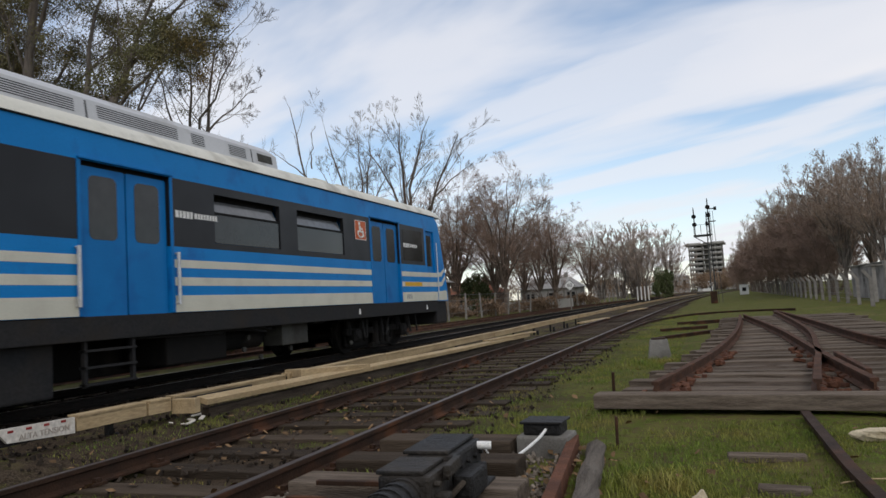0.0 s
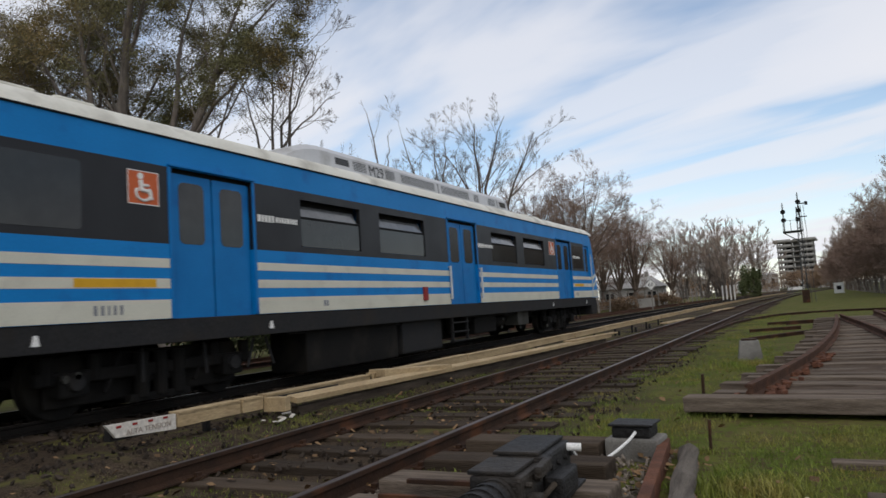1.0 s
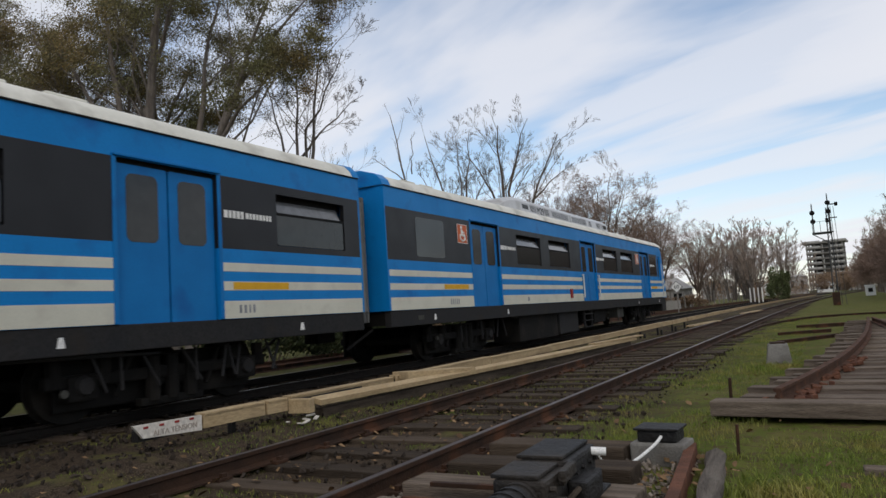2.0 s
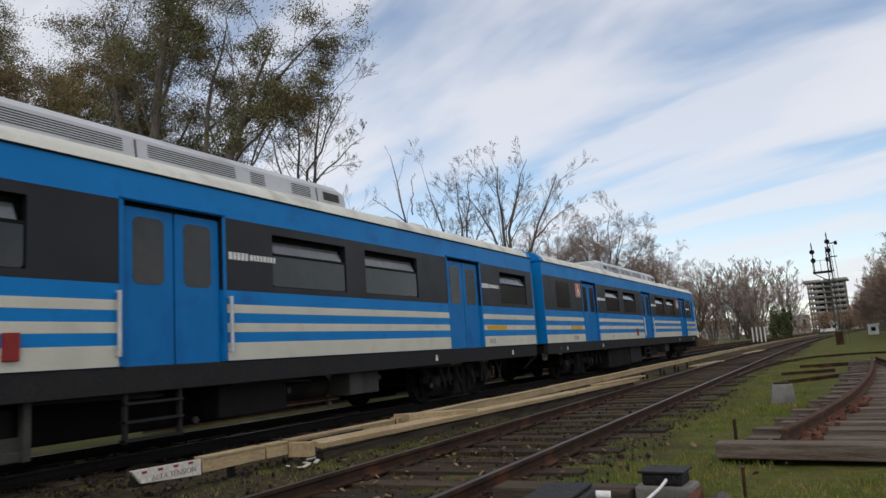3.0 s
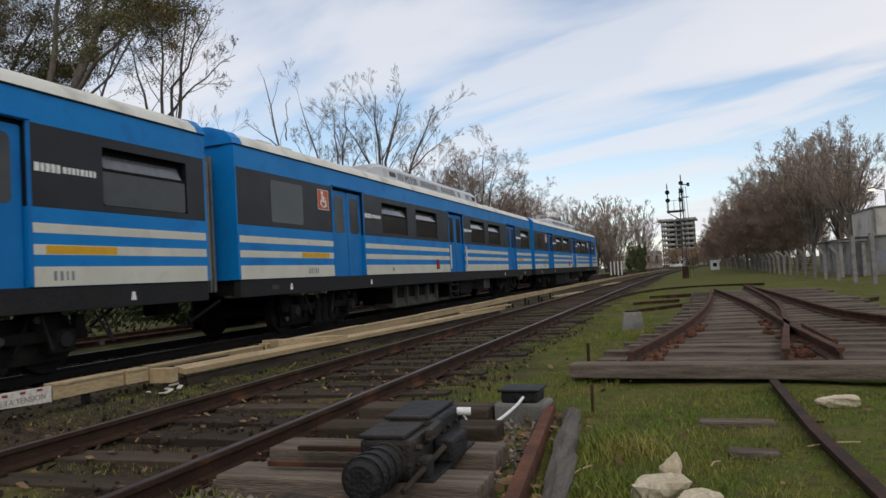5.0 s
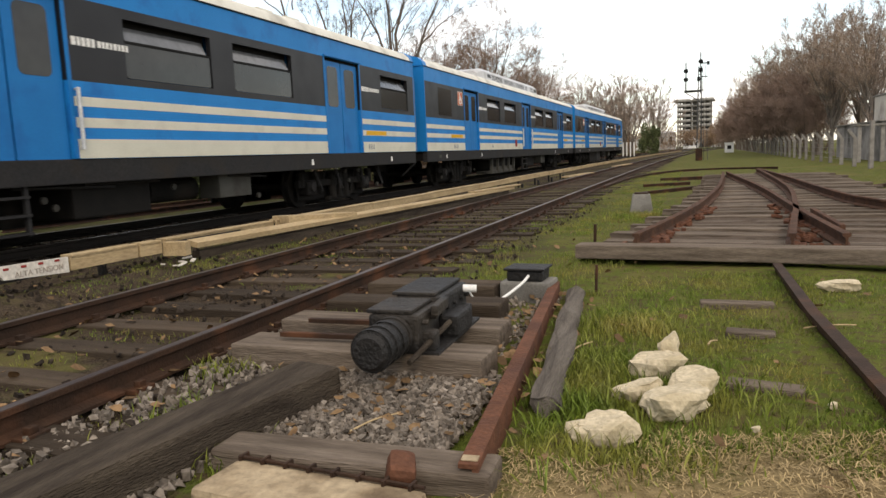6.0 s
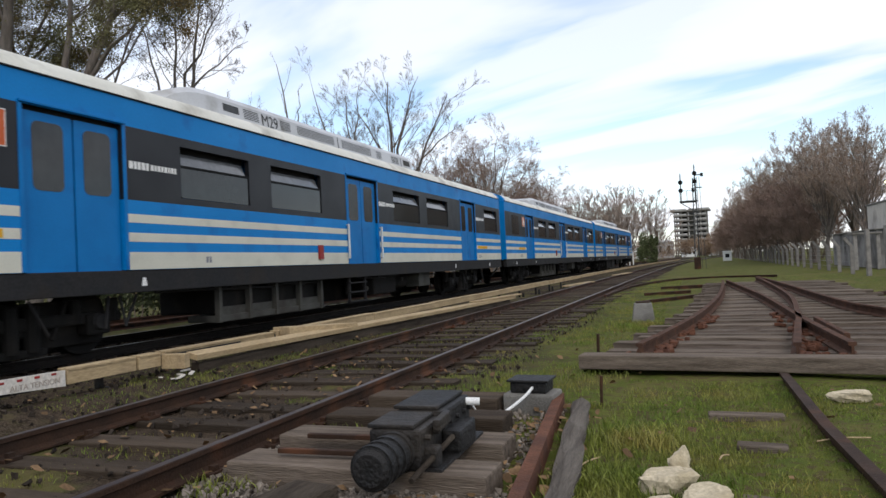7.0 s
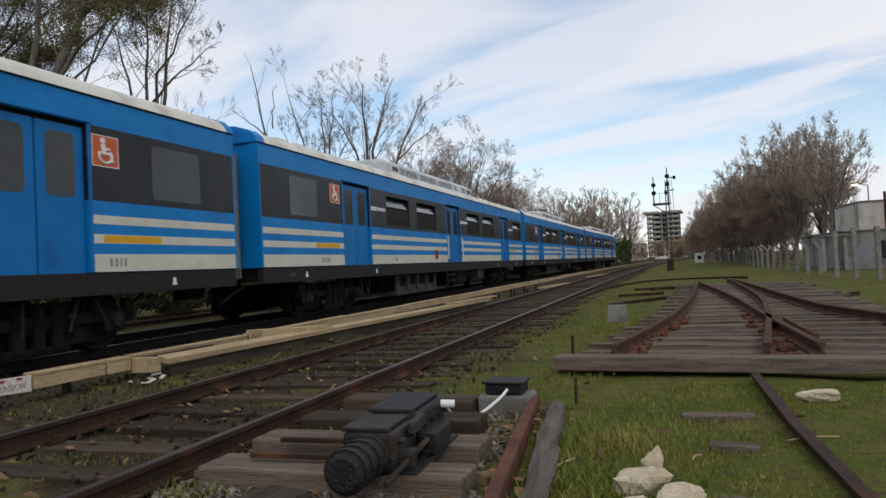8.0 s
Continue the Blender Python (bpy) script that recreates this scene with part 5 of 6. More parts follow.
def speed_sign():
    s = empty("speed_sign", pose(-11.75, 62.0, 0))
    tagged(s, "white diamond speed board with black numerals on a post", "railway sign")
    part("post", rodded((0, 0, 0), (0, 0, 1.95), 0.045, sides=8), FENCE_POST, s)
    d = part("diamond", boxed(-0.36, 0.36, -0.02, 0.02, -0.36, 0.36, 0.01, turn=pose(0, -0.06, 2.16, 0, 45, 0)), WHITE, s)
    bm = bmesh.new()
    for k in range(4):
        block(bm, -0.36, 0.36, -0.025, 0.0, 0.33, 0.36, turn=pose(0, -0.06, 2.16, 0, 45 + 90 * k, 0))
    part("black_rim", bm, RUBBER, d)
    words("numerals", "60", 0.44, RUBBER, d, pose(0, -0.086, 2.16, 90, 0, 0))


def trackside_box():
    b = empty("trackside_cabinet", pose(3.75, 104, 0))
    tagged(b, "small white trackside cabinet beside the far turf", "cabinet")
    part("case", boxed(-0.55, 0.55, -0.4, 0.4, 0, 1.25, 0.04), WHITE, b)
    part("dark_face", boxed(-0.25, 0.25, -0.43, -0.40, 0.45, 0.95), RUBBER, b)
    part("lid", boxed(-0.62, 0.62, -0.46, 0.46, 1.25, 1.33, 0.03), WHITE, b)


signal_mast()
speed_sign()
trackside_box()

# ---- fences, buildings ----


def right_fence():
    f = tagged(empty("post_fence"), "concrete posts with bent tops carrying wire mesh", "fence")
    me = None
    y, x = 33.4, 6.0
    n = 0
    while y < 150:
        hgt = 1.18
        if me is None:
            bm = boxed(-0.07, 0.07, -0.07, 0.07, 0, hgt, 0.01)
            block(bm, -0.06, 0.06, -0.06, 0.06, 0, 0.45, 0.01, turn=Matrix.Translation((0, 0, hgt - 0.03)) @ pose(0, 0, 0, 0, -35, 0))
            me = part("post", bm, FENCE_POST, f)
            me.matrix_basis = pose(x, y, 0)
        else:
            o = new("post", me.data)
            o.parent = f
            o.matrix_basis = pose(x, y, 0, 0, 0, random.Random(n).uniform(-6, 6))
        n += 1
        y += 3.0
        x = 6.0 + 0.006 * (y - 33)
    bm = bmesh.new()
    for z in (0.25, 0.5, 0.75, 1.0, 1.2):
        rod(bm, (6.0, 33.4, z), (6.7, 150, z), 0.007, sides=4)
    tagged(part("wire", bm, WIRE, f), kind="stuff")
    for x, y, h in ((6.2, 31.4, 1.80), (6.45, 29.5, 1.86), (6.8, 27.8, 1.82), (7.2, 26.0, 1.85)):
        tagged(part("tall_post", boxed(-0.075, 0.075, -0.075, 0.075, -0.1, h, 0.015, turn=pose(x, y, 0, 0, 0, 12)), FENCE_POST), "straight grey concrete post at the fence corner", "post", "straight concrete posts")


def right_building():
    b = tagged(empty("low_building"), "low grey rendered building with a pale block on its roof", "building")
    part("wall", boxed(8.3, 18, 40, 52, 0, 1.92), WALL_STAINED, b, "stained grey lower wall")
    part("roof_slab", boxed(8.2, 18.2, 39.9, 52.2, 1.92, 1.99, 0.02), CONCRETE, b)
    part("rooftop_block", boxed(9.45, 16, 42.0, 47.5, 1.992, 3.45, 0.04), PLASTER_CREAM, b, "pale rooftop block")
    part("coping", boxed(9.38, 16.1, 41.93, 47.6, 3.452, 3.53, 0.02), CONCRETE, b)
    part("drain_pipe", rodded((9.40, 41.95, 1.99), (9.40, 41.95, 3.44), 0.04, sides=8), FENCE_POST, b)
    part("canopy", boxed(7.0, 8.25, 38.6, 39.88, 1.70, 1.80, 0.02), CONCRETE, b)
    part("canopy_post", boxed(7.06, 7.22, 38.7, 38.86, 0, 1.70, 0.02), FENCE_POST, b)
    part("canopy_post", boxed(8.02, 8.18, 38.7, 38.86, 0, 1.70, 0.02), FENCE_POST, b)
    for k, (x, c) in enumerate(((9.8, GREY_MARK), (10.6, DARK_VOID), (11.5, GREY_MARK))):
        part("graffiti_patch", boxed(x - 0.9, x - 0.45, 39.985, 39.998, 0.5, 1.2 + 0.2 * (k % 2)), c, b)
    w = part("window", boxed(13, 14.2, 39.98, 39.998, 0.8, 1.6), DARK_VOID, b)
    part("window_frame", boxed(12.95, 14.25, 39.95, 39.98, 0.72, 0.8), CONCRETE, w)
    l = tagged(empty("street_lamp", pose(12.6, 53.0, 0)), "tall street lamp with a lit white head", "street lamp")
    part("pole", rodded((0, 0, 0), (0, 0, 5.2), 0.06, 0.04, sides=8), FENCE_POST, l)
    part("arm", rodded((0, 0, 5.15), (-0.7, 0, 5.35), 0.03, sides=6), FENCE_POST, l)
    part("lamp_head", boxed(-0.95, -0.55, -0.1, 0.1, 5.28, 5.40, 0.03), CONCRETE, l)
    part("lamp_glass", boxed(-0.93, -0.57, -0.09, 0.09, 5.17, 5.279, 0.03), LAMP_GLOW, l, "glowing warm lamp glass")
    for x, y in ((10.55, 41.3), (11.2, 41.2)):
        tagged(part("vent_pipe", rodded((x, y, 1.98), (x, y, 3.9), 0.07, sides=8), RUST_DARK), "dark vent pipe rising from the low roof", "pipe")


def tower():
    """The unfinished concrete block of flats far off."""
    t = tagged(empty("unfinished_tower", pose(-2.6, 420, 0, 0, 0, -4)), "unfinished concrete frame tower of open floors", "building")
    for k in range(9):
        z = 3.0 + k * 2.72
        w = 10.2 if k == 8 else 8.7
        part("floor_slab", boxed(-w, w, -7, 7, z, z + (0.9 if k == 8 else 0.62)), CONCRETE, t)
        part("parapet", boxed(-w + 0.1, -1.8, -7.05, -6.9, z + 0.62, z + 1.45), PLASTER, t)
        part("parapet", boxed(3.0, w - 0.1, -7.05, -6.9, z + 0.62, z + 1.45), PLASTER, t)
    for x in (-8.2, -4.6, -1.2, 2.4, 5.4, 8.2):
        for y in (-6.4, 6.0):
            part("column", boxed(x - 0.35, x + 0.35, y, y + 0.6, 0, 25.4), CONCRETE, t)
    part("stair_core", boxed(-1.0, 2.2, -3, 3, 0, 26.4), CONCRETE, t)
    # dark sheets put the shade of the open floors into colour
    part("inner_wall", boxed(-6.5, -2.0, 1.0, 1.4, 0, 24.5), DARK_VOID, t)
    part("inner_wall", boxed(3.0, 7.5, 1.0, 1.4, 0, 24.5), DARK_VOID, t)


def house(x, y, w, d, wall_h, roof_h, wall_mat, roof_mat, label, turn=0.0):
    h = tagged(empty("house", pose(x, y, 0, 0, 0, turn)), label, "house", "houses behind the railway")
    part("wall", boxed(-w / 2, w / 2, -d / 2, d / 2, 0, wall_h), wall_mat, h)
    vs = [(-w / 2 - 0.4, -d / 2 - 0.4, wall_h), (w / 2 + 0.4, -d / 2 - 0.4, wall_h), (w / 2 + 0.4, d / 2 + 0.4, wall_h), (-w / 2 - 0.4, d / 2 + 0.4, wall_h), (-w / 2 + w * 0.2, 0, wall_h + roof_h), (w / 2 - w * 0.2, 0, wall_h + roof_h)]
    sheet("roof", vs, [(0, 1, 5, 4), (2, 3, 4, 5), (1, 2, 5), (3, 0, 4), (3, 2, 1, 0)], roof_mat, h)
    for k in range(3):
        xx = -w * 0.33 + k * w * 0.33
        wi = part("window", boxed(xx - 0.5, xx + 0.5, -d / 2 - 0.03, -d / 2 - 0.004, wall_h * 0.35, wall_h * 0.75), DARK_VOID, h)
        part("sill", boxed(xx - 0.6, xx + 0.6, -d / 2 - 0.12, -d / 2 - 0.03, wall_h * 0.33, wall_h * 0.36), CONCRETE, wi)
    part("chimney", boxed(w * 0.2, w * 0.2 + 0.5, -0.2, 0.4, wall_h, wall_h + roof_h + 0.6), wall_mat, h)


right_fence()
right_building()
tower()
house(-20.5, 96, 8, 7, 2.4, 1.5, PLASTER, TIN, "pale house with a light tin roof behind the fence", 6)
house(-31, 93, 7, 7, 2.4, 1.6, BRICK, ROOF_TILE, "low house with a red tile roof behind trees", -5)
house(-26, 60, 5.5, 6, 3.2, 0.9, BRICK, TIN, "drab brown shed near the fence", 0)
house(-42, 90, 9, 8, 3.0, 1.7, PLASTER, ROOF_TILE, "low house with a tiled roof behind trees", 4)
for k, (x, y, w, hh, mat) in enumerate(((-14, 300, 10, 6.5, PLASTER), (-25, 330, 14, 5, WHITE), (-3.5, 310, 5, 3.2, WHITE), (9, 350, 8, 5, PLASTER), (-38, 280, 12, 6, PLASTER))):
    house(x, y, w, 9, hh, 0.8, mat, TIN, "distant pale house at the end of the tracks", 3 * k)


def left_fence():
    f = tagged(empty("post_fence"), "thin concrete posts with sagging wire beyond the far track", "fence")
    first = None
    for k in range(34):
        y = 24 + k * 3.2
        x = -18.6 + 0.055 * (y - 24)
        if first is None:
            bm = boxed(-0.06, 0.06, -0.06, 0.06, 0, 1.9, 0.01)
            first = part("post", bm, FENCE_POST, f)
            first.matrix_basis = pose(x, y, 0)
        else:
            o = new("post", first.data)
            o.parent = f
            o.matrix_basis = pose(x, y, 0, random.Random(k).uniform(-3, 3), random.Random(k + 9).uniform(-4, 4), 0)
    bm = bmesh.new()
    for z in (0.5, 0.95, 1.4, 1.8):
        rod(bm, (-18.6, 24, z), (-12.8, 130, z), 0.012, sides=4)
    tagged(part("wire", bm, WIRE, f), kind="stuff")
    for k in range(4):
        tagged(part("white_stake", boxed(-0.07, 0.07, -0.07, 0.07, 0, 1.9, 0.01, turn=pose(-9.4 + k * 0.42, 96 + k * 0.5, 0)), WHITE), "slim white stake beside the track", "stake", "white stakes")
    tagged(part("low_wall", boxed(-34, -14.6, 78, 78.3, 0, 1.0), PLASTER), "low pale boundary wall before the houses", "wall")


left_fence()

# ---- trees ----


class Tubes:
    """Collects tapered limbs as plain vertices and faces."""

    def __init__(self):
        self.v, self.f = [], []

    def limb(self, pts, radii, sides):
        base = len(self.v)
        for i, p in enumerate(pts):
            d = (pts[min(i + 1, len(pts) - 1)] - pts[max(i - 1, 0)]).normalized()
            a = d.orthogonal().normalized()
            b = d.cross(a)
            for k in range(sides):
                t = 2 * math.pi * k / sides
                self.v.append(tuple(p + (a * math.cos(t) + b * math.sin(t)) * radii[i]))
        for i in range(len(pts) - 1):
            for k in range(sides):
                q = base + i * sides
                self.f.append((q + k, q + (k + 1) % sides, q + sides + (k + 1) % sides, q + sides + k))


def leaf_quad(store, p, size, rnd):
    d = Vector((rnd.gauss(0, 1), rnd.gauss(0, 1), rnd.gauss(0, 0.7))).normalized()
    a = d.orthogonal().normalized() * size * rnd.uniform(0.6, 1.2)
    b = d.cross(a).normalized() * size * 0.55
    n = len(store[0])
    store[0].extend([tuple(p - a), tuple(p + b), tuple(p + a), tuple(p - b)])
    store[1].append((n, n + 1, n + 2, n + 3))


def tree(name, label, m, grown, bark=BARK, twig=TWIG, leaf=LEAF_GREEN, group="", category="tree"):
    t = tagged(empty(name, m), label, category, group)
    sheet("trunk", *grown[0], bark, t, smooth=True)
    sheet("branching", *grown[1], twig, t)
    if grown[2][0]:
        sheet("crown", *grown[2], leaf, t)
    return t


def shrub_cloud(name, label, x, y, w, d, h, count, size, mat, seed, category="shrub", base=0.0, stems=BARK_BROWN):
    """A ragged bush: many leaf clumps on thin upright stems."""
    rnd = random.Random(seed)
    t = tagged(empty(name, pose(x, y, 0)), label, category)
    st, lv = Tubes(), ([], [])
    lumps = [(rnd.uniform(-0.75, 0.75), rnd.uniform(-0.7, 0.7), rnd.uniform(0.15, 0.78), rnd.uniform(0.16, 0.34)) for _ in range(16)]
    for a, b, c, r in lumps:
        p0, p1 = Vector((a * w * 0.25, b * d * 0.25, 0)), Vector((a * w * 0.5, b * d * 0.5, h * c))
        st.limb([p0, p0.lerp(p1, 0.5) + Vector((rnd.gauss(0, 0.1), rnd.gauss(0, 0.1), 0)), p1], [0.05 * h / 5, 0.03 * h / 5, 0.01], 5)
        for _ in range(count // 16):
            u = Vector((rnd.gauss(0, 1), rnd.gauss(0, 1), rnd.gauss(0, 1))).normalized() * rnd.random() ** 0.4
            leaf_quad(lv, p1 + Vector((u.x * r * w * 0.6, u.y * r * d * 0.6, u.z * r * h)), size * rnd.uniform(0.6, 1.3), rnd)
    lv = ([(a, b, max(c, base)) for a, b, c in lv[0]], lv[1])
    tagged(sheet("stems", st.v, st.f, stems, t), kind="stuff")
    sheet("crown", *lv, mat, t)


def fan(seed, stems, levels=3, kids=6, ratio=0.58, angle=0.74, twig=0.012, up=0.08, wander=0.12, leaf=None, first=0.22, trunk_sides=8):
    """A crown on a few main stems, each (foot, tip, thickness, sag); twigs shorten towards the tips. leaf: count, size, spread, chance, flatness."""
    rnd = random.Random(seed)
    wood, twigs, leaves = Tubes(), Tubes(), ([], [])

    def branch(p, d, length, r, level):
        n = 4 if level < 2 else 3 if level < levels else 2
        pts, rad, cur = [p.copy()], [r], d.copy()
        for i in range(n):
            w = wander if level < 3 else wander * 0.5
            cur = (cur + Vector((rnd.gauss(0, w), rnd.gauss(0, w), rnd.gauss(0, w * 0.7) + up * 0.5))).normalized()
            pts.append(pts[-1] + cur * length / n)
            rad.append(max(twig * 0.45, r * (1 - 0.6 * (i + 1) / n)))
        (wood if level == 1 else twigs).limb(pts, rad, 5 if level == 1 else 3)
        clothe(pts, level)
        if level < levels:
            spread_kids(pts, rad, length, level)

    def clothe(pts, level):
        if leaf and level >= levels - 1 and rnd.random() < leaf[3]:
            for _ in range(leaf[0]):
                u = Vector((rnd.gauss(0, 1), rnd.gauss(0, 1), rnd.gauss(0, leaf[4]) - 0.3))
                leaf_quad(leaves, pts[-1] + u * leaf[2] * rnd.uniform(0.4, 1.0), leaf[1], rnd)

    def spread_kids(pts, rad, length, level):
        n = len(pts) - 1
        count = kids if level < 3 else 4
        for k in range(count):
            at = min(0.999, first + (1 - first) * (k + rnd.uniform(0.1, 0.9)) / count)
            j = int(at * n)
            q = pts[j].lerp(pts[j + 1], at * n - j)
            axis = (pts[j + 1] - pts[j]).normalized()
            t = rnd.uniform(0, 2 * math.pi)
            o = axis.orthogonal().normalized()
            side = o * math.cos(t) + axis.cross(o) * math.sin(t)
            a = (angle if level < 2 else angle * 0.8) * rnd.uniform(0.7, 1.3)
            nd = (axis * math.cos(a) + side * math.sin(a) + Vector((0, 0, up))).normalized()
            branch(q, nd, length * ratio * (1.25 - 0.65 * at) * rnd.uniform(0.7, 1.2), max(twig * 0.6, rad[j] * rnd.uniform(0.28, 0.42)), level + 1)

    for foot, tip, r, sag in stems:
        foot, tip = Vector(foot), Vector(tip)
        pts = []
        for i in range(9):
            t = i / 8
            p = foot.lerp(tip, t) + Vector((tip.x - foot.x, tip.y - foot.y, 0)) * (-sag * math.sin(math.pi * t))
            if 0 < i:
                p += Vector((rnd.gauss(0, 0.09), rnd.gauss(0, 0.09), 0))
            pts.append(p)
        rad = [max(twig, r * (1 - 0.88 * i / 8)) for i in range(9)]
        wood.limb(pts, rad, trunk_sides)
        spread_kids(pts, rad, (tip - foot).length * 0.62, 0)
    return (wood.v, wood.f), (twigs.v, twigs.f), leaves


def ring_of_stems(seed, count, foot_z, tall, reach, r, foot_r=0.15, sag=0.12):
    """Stems that rise from one stool and open outwards to an even crown."""
    rnd = random.Random(seed)
    out = []
    for k in range(count):
        t, q = 2.4 * k + rnd.uniform(-0.3, 0.3), ((k + 0.5) / count) ** 0.5
        top = foot_z + (tall - foot_z) * math.sqrt(max(0.05, 1 - 0.72 * q * q)) * rnd.uniform(0.9, 1.02)
        out.append(((foot_r * math.cos(t), foot_r * math.sin(t), foot_z), (reach * q * math.cos(t), reach * q * math.sin(t), top), r * rnd.uniform(0.7, 1.1), sag))
    return out


def plant_trees():
    # big evergreens on the far side, with thick leaning limbs
    leafy = (105, 0.050, 0.42, 0.52, 0.6)
    g = fan(4, [((0, 0, -0.1), (3.2, 0, 21), 0.42, 0.1), ((0.1, 0, 5), (-3.0, 0.5, 20), 0.26, 0.15), ((0.2, 0, 7.5), (-5.0, -1.0, 16.5), 0.2, 0.1), ((0.6, 0, 9), (5.2, -0.8, 17.5), 0.2, 0.15)], levels=3, kids=7, leaf=leafy, up=0.06, wander=0.16, twig=0.016, first=0.35)
    tree("evergreen_tree", "tall olive-leaved evergreen with thick grey leaning limbs", pose(-28.6, 22.0, 0), g, twig=BARK)
    g = fan(9, [((0, 0, -0.1), (6.8, 0, 15.2), 0.34, 0.12), ((2.6, 0, 8.0), (9.6, 0.5, 15.6), 0.17, 0.2), ((1.6, 0, 6.0), (3.2, 0.8, 17.5), 0.2, 0.1), ((3.3, 0, 9.0), (8.2, -0.8, 12.2), 0.13, 0.1)], levels=3, kids=6, leaf=(100, 0.048, 0.38, 0.42, 0.6), up=0.06, wander=0.17, twig=0.016, first=0.42)
    e = tree("evergreen_tree", "leaning olive-leaved evergreen in a dense row", pose(-26.9, 22.6, 0), g, twig=BARK, group="row of evergreens")
    copy_thing(e, pose(-35.5, 24.5, 0, 0, 0, 15))
    copy_thing(e, pose(-39.0, 23.0, 0, 0, 0, 205))
    copy_thing(e, pose(-43.0, 26.0, 0, 0, 0, -10))
    copy_thing(e, pose(-50.5, 25.0, 0, 0, 0, 4) @ Matrix.Scale(1.25, 4))
    copy_thing(e, pose(-30.5, 27.0, 0, 0, 0, 170))
    copy_thing(e, pose(-34.0, 20.5, 0, 0, 0, 190))
    g = fan(31, [((0, 0, -0.1), (2.6, 0, 15.0), 0.17, 0.1), ((0.2, 0, 5.5), (0.6, 0.5, 15.4), 0.11, 0.1), ((0.4, 0, 7), (4.0, -0.5, 13.4), 0.10, 0.15), ((0.1, 0, 6.5), (-1.3, 0, 14.0), 0.09, 0.1), ((0.8, 0, 9), (3.9, 0.6, 11.6), 0.07, 0.05)], levels=4, kids=6, ratio=0.52, up=0.10, twig=0.011, first=0.35)
    b = tree("bare_tree", "slim bare grey tree with fine upright twigs", pose(-22.4, 26.0, 0), g, twig=BARK, group="slim bare trees")
    copy_thing(b, pose(-44.0, 25.0, 0, 0, 0, 170))
    # bare trees in the open sky
    g = fan(12, [((0, 0, -0.1), (-2.9, 0, 17.9), 0.20, 0.22), ((-0.7, 0, 11.2), (-4.9, 0.3, 14.6), 0.085, 0.05), ((-0.9, 0, 12.6), (-0.4, 0, 15.9), 0.06, 0.3)], levels=2, kids=4, angle=0.5, ratio=0.30, twig=0.018, first=0.62)
    tree("bare_tree", "half-dead bare tree with few crooked limbs", pose(-26.6, 46.0, 0) @ Matrix.Scale(0.95, 4), g, bark=BARK_BROWN, twig=BARK_BROWN)
    g = fan(15, [((0, 0, -0.1), (-3.3, 0, 15.9), 0.20, 0.15), ((-0.2, 0, 5), (-0.6, 0.4, 15.6), 0.14, 0.1), ((-0.1, 0, 5.5), (0.9, 0, 15.8), 0.14, 0.1), ((0.1, 0, 7.5), (2.4, 0, 12.4), 0.09, 0.05), ((-0.4, 0, 6), (-4.2, -0.5, 13.2), 0.10, 0.1)], levels=4, kids=6, angle=0.74, ratio=0.50, twig=0.012, first=0.34)
    tree("bare_tree", "low spreading bare tree with fine crooked twigs", pose(-23.4, 46.5, 0) @ Matrix.Scale(0.93, 4), g, bark=BARK_BROWN, twig=BARK_BROWN)
    g = fan(47, [((0, 0, -0.1), (-0.4, 0, 16.6), 0.30, 0.1), ((-0.1, 0, 7.0), (-3.7, 0.3, 15.2), 0.16, 0.16), ((0.1, 0, 7.4), (2.0, 0.4, 16.9), 0.17, 0.2), ((0.4, 0, 0), (4.9, 0, 15.0), 0.24, 0.26), ((1.2, 0, 7.6), (5.9, -0.4, 12.4), 0.14, 0.2), ((0.1, 0, 6.4), (0.6, -1.5, 14.0), 0.1, 0.1)], levels=4, kids=7, angle=0.60, ratio=0.46, twig=0.0105, first=0.36)
    tree("bare_tree", "bare tree fanning into fine upright twigs", pose(-20.7, 48.0, 0) @ Matrix.Scale(0.90, 4), g, bark=BARK_BROWN, twig=BARK)
    # reddish bare trees lower down the line
    reds = [fan(s, [((0, 0, -0.1), (0.2, 0, 6), 0.3, 0.0)] + ring_of_stems(s, 14, 2.6, 14.2, 5.8, 0.14), levels=4, kids=7, angle=0.75, ratio=0.52, twig=0.013, up=0.04, leaf=(2, 0.05, 0.3, 0.05, 0.7)) for s in (61, 64)]
    a = tree("bare_tree", "broad bare tree with dense reddish twigs", pose(-17.6, 62.0, 0) @ Matrix.Scale(0.93, 4), reds[0], bark=BARK_BROWN, twig=TWIG_RED, leaf=LEAF_BROWN, group="reddish bare trees")
    b = tree("bare_tree", "broad bare tree with dense reddish twigs", pose(-23.8, 66.0, 0) @ Matrix.Scale(0.93, 4), reds[1], bark=BARK_BROWN, twig=TWIG_RED, leaf=LEAF_BROWN, group="reddish bare trees")
    for x, y, turn, src, size in ((-15.6, 74, 120, b, 0.80), (-29.5, 76, 200, a, 0.95), (-19.5, 84, 75, a, 0.9), (-14.6, 90, 30, b, 0.72), (-37, 74, 300, b, 1.0), (-23.5, 92, 140, b, 0.9), (-20.6, 69, 250, a, 0.9)):
        copy_thing(src, pose(x, y, 0, 0, 0, turn) @ Matrix.Scale(size, 4))
    # grey feathery clump and a dark evergreen bush at the end of the line
    gs = [fan(s, ring_of_stems(s, 15, 0.4, 11.4, 4.2, 0.10, 0.5), levels=4, kids=7, angle=0.50, ratio=0.46, twig=0.020, up=0.08) for s in (71, 77)]
    c = tree("willow_tree", "dense feathery grey bare willow", pose(-13.4, 112, 0), gs[0], twig=TWIG, group="bare willows")
